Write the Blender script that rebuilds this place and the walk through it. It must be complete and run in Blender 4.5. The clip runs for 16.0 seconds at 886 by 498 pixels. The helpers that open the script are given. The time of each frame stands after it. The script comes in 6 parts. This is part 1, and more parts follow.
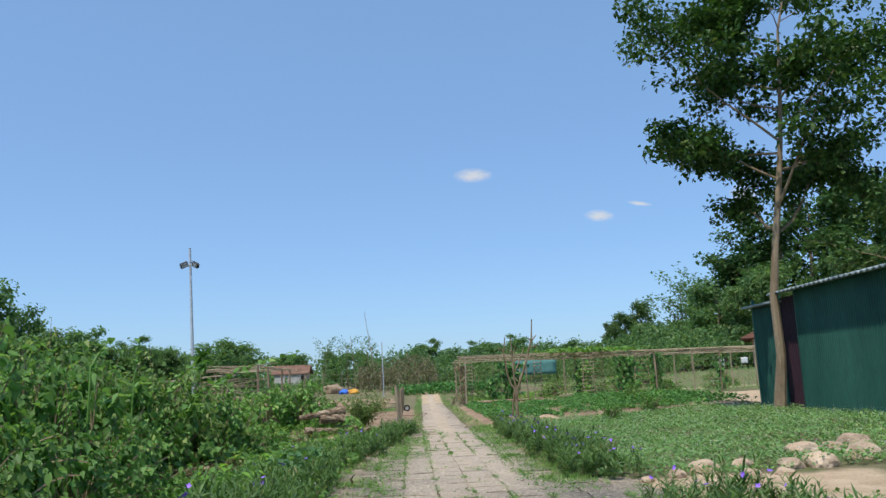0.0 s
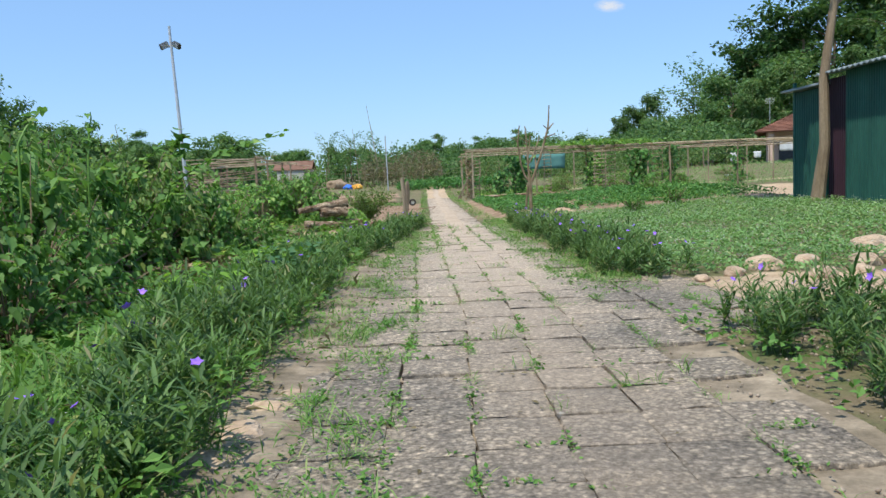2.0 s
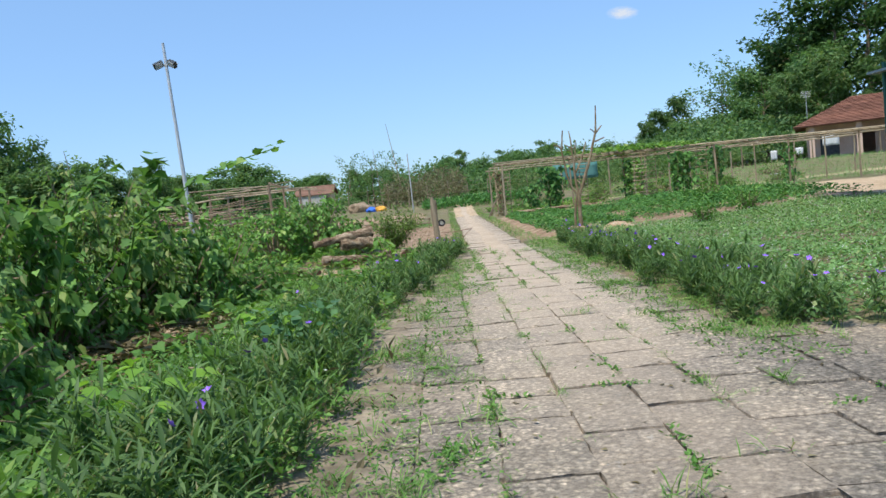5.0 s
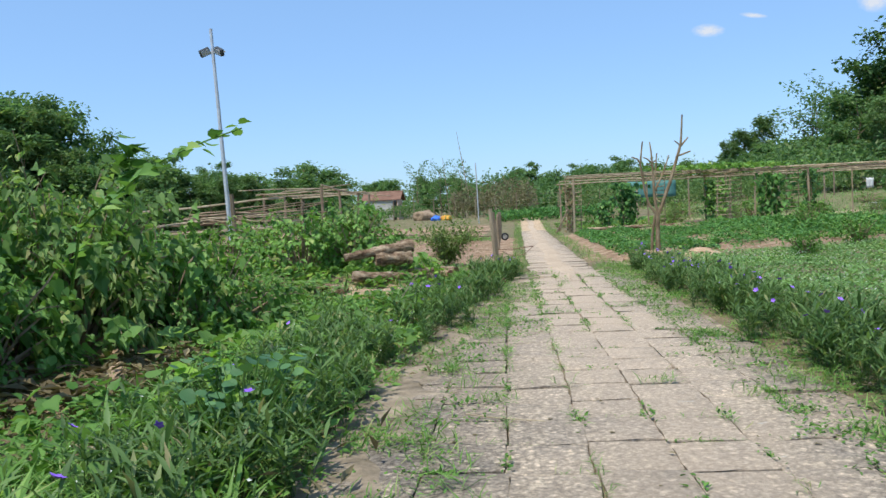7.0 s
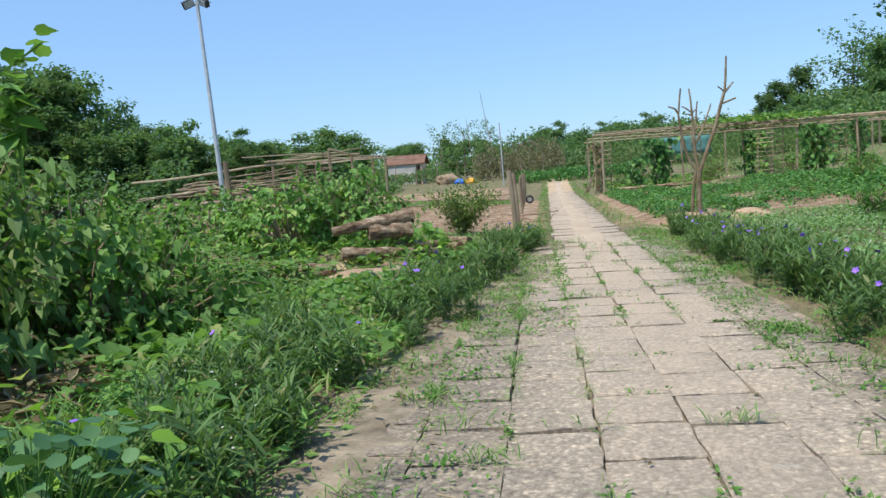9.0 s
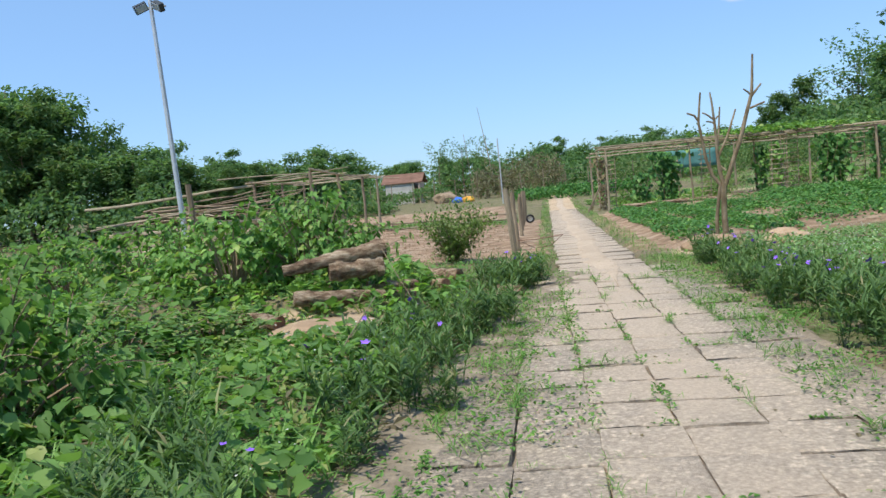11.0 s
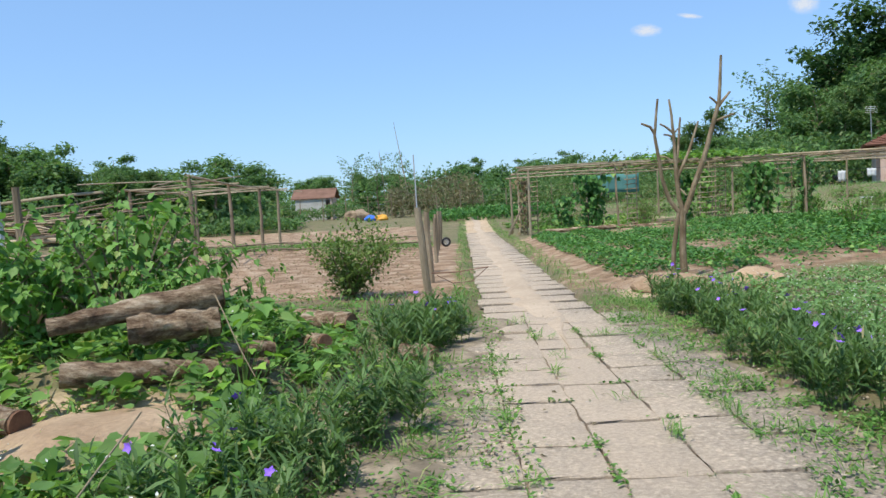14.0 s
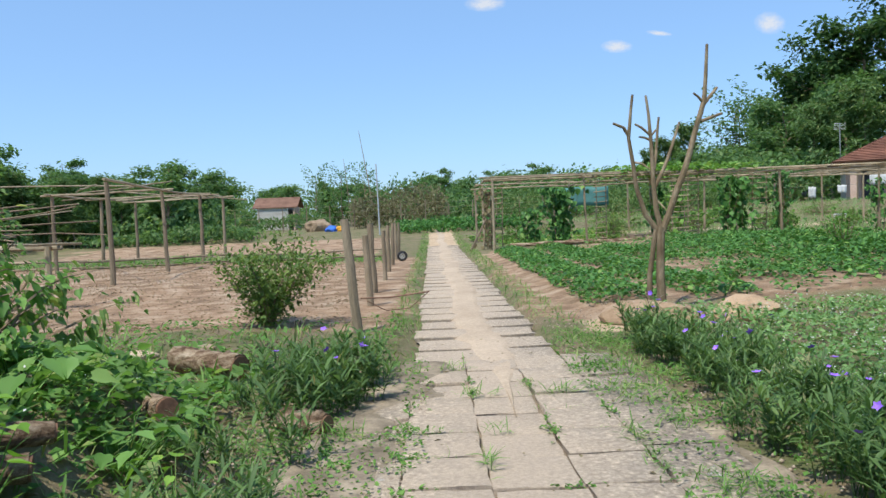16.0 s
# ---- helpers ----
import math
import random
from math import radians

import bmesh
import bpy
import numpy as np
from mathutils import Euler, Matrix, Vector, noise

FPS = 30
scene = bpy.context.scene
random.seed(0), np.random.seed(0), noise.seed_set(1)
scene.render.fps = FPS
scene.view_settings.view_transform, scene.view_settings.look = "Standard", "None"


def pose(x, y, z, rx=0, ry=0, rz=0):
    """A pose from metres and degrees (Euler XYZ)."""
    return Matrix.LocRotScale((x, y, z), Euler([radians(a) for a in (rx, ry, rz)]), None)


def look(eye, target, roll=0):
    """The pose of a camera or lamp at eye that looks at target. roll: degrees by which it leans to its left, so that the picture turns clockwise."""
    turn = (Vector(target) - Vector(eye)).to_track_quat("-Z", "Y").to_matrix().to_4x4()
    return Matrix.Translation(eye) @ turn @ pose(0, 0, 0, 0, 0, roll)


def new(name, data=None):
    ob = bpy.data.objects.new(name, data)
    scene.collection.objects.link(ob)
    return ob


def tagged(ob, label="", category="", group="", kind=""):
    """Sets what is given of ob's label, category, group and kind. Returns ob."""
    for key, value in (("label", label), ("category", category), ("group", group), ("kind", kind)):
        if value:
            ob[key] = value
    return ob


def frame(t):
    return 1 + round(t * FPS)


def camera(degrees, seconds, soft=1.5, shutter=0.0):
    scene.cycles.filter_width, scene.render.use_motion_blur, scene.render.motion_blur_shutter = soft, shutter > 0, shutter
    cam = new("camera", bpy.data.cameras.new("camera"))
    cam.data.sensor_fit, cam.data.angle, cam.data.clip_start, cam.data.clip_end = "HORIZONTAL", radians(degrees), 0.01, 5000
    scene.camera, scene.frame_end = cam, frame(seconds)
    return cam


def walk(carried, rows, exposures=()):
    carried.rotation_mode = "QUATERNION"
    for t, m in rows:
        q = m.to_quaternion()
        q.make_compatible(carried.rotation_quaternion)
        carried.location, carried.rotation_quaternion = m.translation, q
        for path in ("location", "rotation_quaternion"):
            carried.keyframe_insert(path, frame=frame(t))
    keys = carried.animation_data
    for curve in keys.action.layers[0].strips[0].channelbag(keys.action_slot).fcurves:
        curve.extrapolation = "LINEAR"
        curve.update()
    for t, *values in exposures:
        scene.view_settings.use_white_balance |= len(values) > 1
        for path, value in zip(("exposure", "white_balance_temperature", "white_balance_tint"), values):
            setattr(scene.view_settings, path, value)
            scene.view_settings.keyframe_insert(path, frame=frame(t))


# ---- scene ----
cam = camera(58.7, 16.0)
PATH = [
    (0, (0.538, 1.993, 1.274), (0.608, 3.964, 1.605), -2.3),
    (0.5, (0.514, 2.406, 1.209), (0.525, 4.4, 1.363), -2.3),
    (1, (0.454, 2.795, 1.161), (0.447, 4.795, 1.135), -2.9),
    (1.5, (0.457, 3.249, 1.163), (0.462, 5.244, 1.029), -3.7),
    (2, (0.421, 3.736, 1.147), (0.463, 5.728, 0.968), -2.4),
    (2.5, (0.386, 4.186, 1.136), (0.423, 6.171, 0.898), -3.4),
    (3, (0.295, 4.587, 1.154), (0.299, 6.575, 0.929), -4.9),
    (3.5, (0.236, 5.046, 1.171), (0.228, 7.039, 1.005), -6.0),
    (4, (0.149, 5.437, 1.198), (0.102, 7.43, 1.038), -6.3),
    (4.5, (0.14, 5.924, 1.207), (0.112, 7.919, 1.07), -5.8),
    (4.7, (0.15, 6.091, 1.2), (0.135, 8.086, 1.064), -5.7),
    (6.8, (0.352, 8.102, 1.198), (0.185, 10.094, 1.122), -3.2),
    (7, (0.392, 8.267, 1.2), (0.202, 10.256, 1.106), -2.7),
    (7.5, (0.479, 8.72, 1.22), (0.16, 10.69, 1.081), -1.9),
    (8, (0.496, 9.123, 1.181), (0.136, 11.084, 1.021), 0.2),
    (8.5, (0.511, 9.55, 1.186), (0.181, 11.514, 1.011), -1.7),
    (9, (0.514, 10.008, 1.177), (0.246, 11.982, 0.995), -4.2),
    (9.2, (0.511, 10.204, 1.184), (0.279, 12.182, 1.006), -4.4),
    (11.3, (0.484, 12.222, 1.214), (0.213, 14.2, 1.087), -5.2),
    (11.5, (0.456, 12.416, 1.22), (0.205, 14.397, 1.101), -5.2),
    (12, (0.425, 12.842, 1.25), (0.278, 14.834, 1.15), -4.8),
    (12.5, (0.392, 13.3, 1.228), (0.328, 15.296, 1.121), -4.1),
    (13, (0.367, 13.733, 1.229), (0.353, 15.73, 1.118), -4.5),
    (13.5, (0.381, 14.162, 1.241), (0.36, 16.158, 1.114), -4.7),
    (14, (0.401, 14.622, 1.198), (0.351, 16.619, 1.093), -3.1),
    (14.5, (0.468, 15.007, 1.218), (0.42, 17.004, 1.115), -2.8),
    (15, (0.609, 15.444, 1.199), (0.593, 17.442, 1.111), -1.3),
    (15.5, (0.721, 15.928, 1.2), (0.767, 17.927, 1.144), -0.5),
    (16, (0.769, 16.338, 1.19), (0.796, 18.336, 1.11), -2.3),
]
walk(cam, [(t, look(eye, target, roll)) for t, eye, target, roll in PATH],
     exposures=[(0, -0.22), (0.5, -0.15), (1.0, -0.05), (1.5, 0.0), (16, 0.0)])

# ---- world, sun ----
SUN_EL, SUN_AZ = radians(64), radians(-142)
world = bpy.data.worlds.new("world")
scene.world = world
world.use_nodes = True
wn, wl = world.node_tree.nodes, world.node_tree.links
sky = wn.new("ShaderNodeTexSky")
sky.sky_type = 'NISHITA'
sky.sun_disc = False
sky.sun_elevation, sky.sun_rotation = SUN_EL, SUN_AZ
sky.air_density, sky.dust_density, sky.ozone_density = 1.0, 0.6, 2.0
wn["Background"].inputs[1].default_value = 0.165
tint = wn.new("ShaderNodeMix")
tint.data_type, tint.blend_type = 'RGBA', 'MULTIPLY'
tint.inputs[0].default_value = 1.0
tint.inputs[7].default_value = (0.75, 0.92, 1.16, 1)
wl.new(sky.outputs[0], tint.inputs[6])
haze = wn.new("ShaderNodeMix")
haze.data_type = 'RGBA'
haze.inputs[0].default_value = 0.45
haze.inputs[7].default_value = (2.2, 3.8, 6.0, 1)
wl.new(tint.outputs[2], haze.inputs[6])
wl.new(haze.outputs[2], wn["Background"].inputs[0])
sun = new("sun", bpy.data.lights.new("sun", 'SUN'))
sun.data.energy, sun.data.angle, sun.data.color = 4.7, radians(0.55), (1.0, 0.96, 0.86)
sun_dir = Vector((math.sin(SUN_AZ) * math.cos(SUN_EL), math.cos(SUN_AZ) * math.cos(SUN_EL), math.sin(SUN_EL)))
sun.matrix_world = look(sun_dir * 60, (0, 0, 0))

# ---- materials ----
def shader(name):
    m = bpy.data.materials.new(name)
    m.use_nodes = True
    return m, m.node_tree.nodes, m.node_tree.links, m.node_tree.nodes["Principled BSDF"]


def noise_tex(n, l, scale, detail=6, rough=0.6, coord="Object", stretch=(1, 1, 1)):
    tc = n.new("ShaderNodeTexCoord")
    mp = n.new("ShaderNodeMapping")
    mp.inputs["Scale"].default_value = stretch
    tx = n.new("ShaderNodeTexNoise")
    tx.inputs["Scale"].default_value, tx.inputs["Detail"].default_value = scale, detail
    tx.inputs["Roughness"].default_value = rough
    l.new(tc.outputs[coord], mp.inputs[0])
    l.new(mp.outputs[0], tx.inputs["Vector"])
    return tx.outputs["Fac"]


def ramp(n, l, fac, stops):
    r = n.new("ShaderNodeValToRGB")
    e = r.color_ramp.elements
    while len(e) < len(stops):
        e.new(0.5)
    for k, (p, c) in enumerate(stops):
        e[k].position = p
        e[k].color = (*c, 1)
    l.new(fac, r.inputs[0])
    return r.outputs[0]


def mix(n, l, fac, a, b, mode='MIX'):
    m = n.new("ShaderNodeMix")
    m.data_type, m.blend_type = 'RGBA', mode
    for s, v in ((0, fac), (6, a), (7, b)):
        if isinstance(v, (int, float)):
            m.inputs[s].default_value = v
        elif isinstance(v, tuple):
            m.inputs[s].default_value = (*v, 1)
        else:
            l.new(v, m.inputs[s])
    return m.outputs[2]


def bump(n, l, b, fac, strength, distance):
    bp = n.new("ShaderNodeBump")
    bp.inputs["Strength"].default_value, bp.inputs["Distance"].default_value = strength, distance
    l.new(fac, bp.inputs["Height"])
    l.new(bp.outputs[0], b.inputs["Normal"])


def leaf_mat(name, dark, light, odd, trans=0.35, rough=0.5, odd_share=0.06):
    """Leaf: colour differs from leaf to leaf, with some yellowed or dry ones, light shines through."""
    m, n, l, b = shader(name)
    g = n.new("ShaderNodeNewGeometry")
    o = n.new("ShaderNodeObjectInfo")
    c = ramp(n, l, g.outputs["Random Per Island"], [(0.0, dark), (0.55, tuple((p + q) / 2 for p, q in zip(dark, light))), (0.97 - odd_share, light), (1.0, odd)])
    patch = noise_tex(n, l, 0.9, 3, coord="Object")
    c = mix(n, l, 1.0, c, (0.90, 1.01, 0.95), 'MULTIPLY')
    c = mix(n, l, 0.55, c, ramp(n, l, patch, [(0.3, (0.62, 0.66, 0.6)), (0.7, (1.15, 1.12, 1.0))]), 'MULTIPLY')
    c = mix(n, l, 0.4, c, ramp(n, l, o.outputs["Random"], [(0.0, (0.75, 0.82, 0.8)), (1.0, (1.2, 1.12, 1.0))]), 'MULTIPLY')
    l.new(c, b.inputs["Base Color"])
    b.inputs["Roughness"].default_value = rough
    b.inputs["Specular IOR Level"].default_value = 0.22
    t = n.new("ShaderNodeBsdfTranslucent")
    l.new(mix(n, l, 1.0, c, (1.1, 1.16, 0.62), 'MULTIPLY'), t.inputs[0])
    ms = n.new("ShaderNodeMixShader")
    ms.inputs[0].default_value = trans
    l.new(b.outputs[0], ms.inputs[1])
    l.new(t.outputs[0], ms.inputs[2])
    l.new(ms.outputs[0], n["Material Output"].inputs[0])
    return m


def rough_mat(name, stops, scale, fine, roughness=0.9, bump_d=0.01, stretch=(1, 1, 1), coord="Object", metal=0.0, spread=0.25):
    """Solid surface with stains at a large scale and grain at a small one; pieces differ a little from one another."""
    m, n, l, b = shader(name)
    big = noise_tex(n, l, scale, 5, 0.6, coord, stretch)
    small = noise_tex(n, l, fine, 8, 0.7, coord, stretch)
    o = n.new("ShaderNodeObjectInfo")
    c = ramp(n, l, big, stops)
    c = mix(n, l, 0.6, c, ramp(n, l, small, [(0.3, (0.6, 0.6, 0.6)), (0.7, (1.25, 1.25, 1.25))]), 'MULTIPLY')
    c = mix(n, l, 1.0, c, ramp(n, l, o.outputs["Random"], [(0.0, (1 - spread,) * 3), (1.0, (1 + spread * 0.7,) * 3)]), 'MULTIPLY')
    l.new(c, b.inputs["Base Color"])
    b.inputs["Roughness"].default_value = roughness
    b.inputs["Metallic"].default_value = metal
    b.inputs["Specular IOR Level"].default_value = 0.3
    bump(n, l, b, small, 0.6, bump_d)
    return m


M = {}
M["shrub"] = leaf_mat("shrub_leaf", (0.10, 0.19, 0.055), (0.29, 0.45, 0.15), (0.48, 0.47, 0.21), 0.5)
M["vine"] = leaf_mat("vine_leaf", (0.12, 0.23, 0.055), (0.29, 0.46, 0.13), (0.42, 0.45, 0.16))
M["pale_shrub"] = leaf_mat("pale_shrub_leaf", (0.12, 0.20, 0.065), (0.33, 0.45, 0.17), (0.52, 0.45, 0.23), 0.48, 0.5, 0.12)
M["petunia"] = leaf_mat("petunia_leaf", (0.075, 0.135, 0.05), (0.23, 0.33, 0.13), (0.40, 0.32, 0.19), 0.40, 0.5)
M["weed"] = leaf_mat("weed_leaf", (0.09, 0.20, 0.045), (0.24, 0.40, 0.11), (0.38, 0.35, 0.15), 0.35, 0.55)
M["grass"] = leaf_mat("grass_blade", (0.11, 0.22, 0.05), (0.27, 0.42, 0.13), (0.45, 0.40, 0.22), 0.35, 0.5, 0.15)
M["meadow"] = leaf_mat("meadow_leaf", (0.125, 0.235, 0.09), (0.29, 0.44, 0.19), (0.46, 0.48, 0.26), 0.35, 0.55)
M["crop"] = leaf_mat("crop_leaf", (0.05, 0.14, 0.04), (0.15, 0.31, 0.085), (0.32, 0.44, 0.14), 0.3, 0.45)
M["citrus"] = leaf_mat("citrus_leaf", (0.12, 0.18, 0.055), (0.29, 0.36, 0.12), (0.42, 0.42, 0.18), 0.35, 0.35)
M["tree"] = leaf_mat("tree_leaf", (0.03, 0.07, 0.02), (0.08, 0.15, 0.035), (0.17, 0.2, 0.06), 0.3, 0.45)
M["tree_far"] = leaf_mat("shady_tree_leaf", (0.05, 0.10, 0.04), (0.125, 0.215, 0.075), (0.2, 0.24, 0.09), 0.35, 0.5)
M["bamboo_leaf"] = leaf_mat("bamboo_leaf", (0.09, 0.16, 0.065), (0.21, 0.30, 0.12), (0.28, 0.27, 0.12), 0.35, 0.5)
# distance haze is put into this leaf colour: paler and bluer green
M["hazed_leaf"] = leaf_mat("hazed_leaf", (0.10, 0.18, 0.085), (0.22, 0.33, 0.145), (0.34, 0.36, 0.19), 0.48, 0.6)
M["dry"] = leaf_mat("dry_twig", (0.16, 0.11, 0.07), (0.3, 0.22, 0.14), (0.35, 0.28, 0.2), 0.2, 0.8)
M["bark"] = rough_mat("bark", [(0.3, (0.20, 0.14, 0.09)), (0.7, (0.36, 0.27, 0.18))], 3, 40, 0.95, 0.02, (1, 1, 0.25))
M["pale_bark"] = rough_mat("pale_bark", [(0.3, (0.20, 0.14, 0.085)), (0.7, (0.38, 0.29, 0.19))], 4, 50, 0.95, 0.015, (1, 1, 0.3))
M["brush"] = leaf_mat("dry_brush", (0.20, 0.155, 0.105), (0.38, 0.31, 0.22), (0.40, 0.36, 0.25), 0.3, 0.8)
M["pruned_bark"] = rough_mat("pruned_bark", [(0.3, (0.17, 0.12, 0.07)), (0.5, (0.27, 0.20, 0.12)), (0.7, (0.47, 0.38, 0.26))], 7, 55, 0.95, 0.012, (1, 1, 0.45))
M["log"] = None
M["cut"] = rough_mat("cut_wood", [(0.3, (0.16, 0.08, 0.05)), (0.7, (0.30, 0.17, 0.10))], 6, 60, 0.9, 0.01)
M["pole"] = rough_mat("weathered_pole", [(0.3, (0.24, 0.19, 0.12)), (0.7, (0.46, 0.38, 0.26))], 4, 50, 0.9, 0.006, (1, 1, 0.3))
M["post"] = rough_mat("grey_post", [(0.3, (0.17, 0.13, 0.085)), (0.7, (0.36, 0.285, 0.195))], 6, 60, 0.95, 0.008, (1, 1, 0.2))
M["steel"] = rough_mat("galvanised_steel", [(0.3, (0.45, 0.46, 0.47)), (0.7, (0.62, 0.63, 0.64))], 5, 60, 0.5, 0.001, metal=0.5)
M["black"] = rough_mat("dark_metal", [(0.3, (0.03, 0.035, 0.04)), (0.7, (0.07, 0.08, 0.09))], 5, 60, 0.5, 0.001)
M["glass"] = rough_mat("lamp_glass", [(0.3, (0.3, 0.33, 0.36)), (0.7, (0.5, 0.52, 0.55))], 5, 60, 0.2, 0.0005)
M["rubber"] = rough_mat("rubber", [(0.3, (0.02, 0.02, 0.02)), (0.7, (0.07, 0.065, 0.06))], 8, 60, 0.8, 0.003)
M["rock"] = rough_mat("rock", [(0.3, (0.42, 0.29, 0.19)), (0.7, (0.60, 0.46, 0.33))], 3, 30, 0.95, 0.03)
M["clay_tile"] = rough_mat("clay_tile", [(0.3, (0.16, 0.07, 0.045)), (0.7, (0.28, 0.13, 0.085))], 1.5, 20, 0.9, 0.01)
M["rust"] = rough_mat("rusty_sheet", [(0.3, (0.17, 0.09, 0.06)), (0.7, (0.30, 0.17, 0.12))], 1.5, 20, 0.9, 0.01)
M["wall_pink"] = rough_mat("pink_plaster", [(0.3, (0.52, 0.36, 0.28)), (0.7, (0.66, 0.49, 0.40))], 1, 18, 0.9, 0.004)
M["wall_grey"] = rough_mat("grey_plaster", [(0.3, (0.45, 0.43, 0.40)), (0.7, (0.62, 0.60, 0.56))], 1, 18, 0.9, 0.004)
M["white"] = rough_mat("white_cloth", [(0.3, (0.68, 0.68, 0.66)), (0.7, (0.8, 0.8, 0.78))], 2, 20, 0.8, 0.003)
M["dark_cloth"] = rough_mat("dark_cloth", [(0.3, (0.03, 0.04, 0.06)), (0.7, (0.10, 0.11, 0.15))], 2, 20, 0.9, 0.003)
M["green_sheet"] = rough_mat("green_painted_steel", [(0.3, (0.012, 0.075, 0.055)), (0.7, (0.03, 0.125, 0.09))], 1.1, 14, 0.6, 0.004, (1, 1, 0.25))
M["purple_sheet"] = rough_mat("purple_painted_steel", [(0.3, (0.035, 0.012, 0.02)), (0.7, (0.07, 0.025, 0.04))], 1.1, 14, 0.6, 0.004, (1, 1, 0.25))
M["roof_sheet"] = rough_mat("weathered_roof_sheet", [(0.3, (0.12, 0.15, 0.16)), (0.7, (0.32, 0.36, 0.37))], 1.5, 20, 0.6, 0.004)
M["net"] = rough_mat("green_net", [(0.3, (0.08, 0.22, 0.20)), (0.7, (0.14, 0.32, 0.29))], 2, 30, 0.9, 0.003)
M["grey_net"] = rough_mat("grey_net", [(0.3, (0.3, 0.31, 0.34)), (0.7, (0.45, 0.46, 0.5))], 1, 30, 0.9, 0.003)
M["blue_tarp"] = rough_mat("blue_tarp", [(0.3, (0.03, 0.12, 0.55)), (0.7, (0.06, 0.2, 0.7))], 2, 20, 0.5, 0.01)
M["orange_tarp"] = rough_mat("orange_tarp", [(0.3, (0.65, 0.28, 0.03)), (0.7, (0.8, 0.42, 0.06))], 2, 20, 0.5, 0.01)
M["petal"] = rough_mat("purple_petal", [(0.3, (0.24, 0.10, 0.70)), (0.7, (0.38, 0.19, 0.86))], 20, 90, 0.6, 0.001)
M["white_petal"] = rough_mat("white_petal", [(0.3, (0.62, 0.65, 0.55)), (0.7, (0.8, 0.82, 0.74))], 20, 90, 0.6, 0.001)
M["sand"] = rough_mat("trodden_sand", [(0.3, (0.46, 0.35, 0.245)), (0.7, (0.60, 0.47, 0.345))], 1.2, 35, 0.97, 0.01)
M["humus"] = rough_mat("dark_crumbly_earth", [(0.3, (0.15, 0.12, 0.08)), (0.5, (0.29, 0.23, 0.16)), (0.7, (0.50, 0.40, 0.285))], 3.5, 40, 0.97, 0.015)
M["gravel"] = rough_mat("gravel", [(0.3, (0.34, 0.26, 0.19)), (0.7, (0.55, 0.45, 0.35))], 9, 60, 0.95, 0.004)
M["round_leaf"] = leaf_mat("round_leaf", (0.06, 0.14, 0.065), (0.15, 0.27, 0.12), (0.25, 0.3, 0.13), 0.25, 0.5)
M["lime_leaf"] = leaf_mat("lime_leaf", (0.20, 0.36, 0.05), (0.36, 0.55, 0.10), (0.5, 0.55, 0.15), 0.4, 0.5)
M["dirt"] = rough_mat("heaped_earth", [(0.3, (0.36, 0.235, 0.14)), (0.7, (0.54, 0.39, 0.255))], 2, 30, 0.95, 0.03)


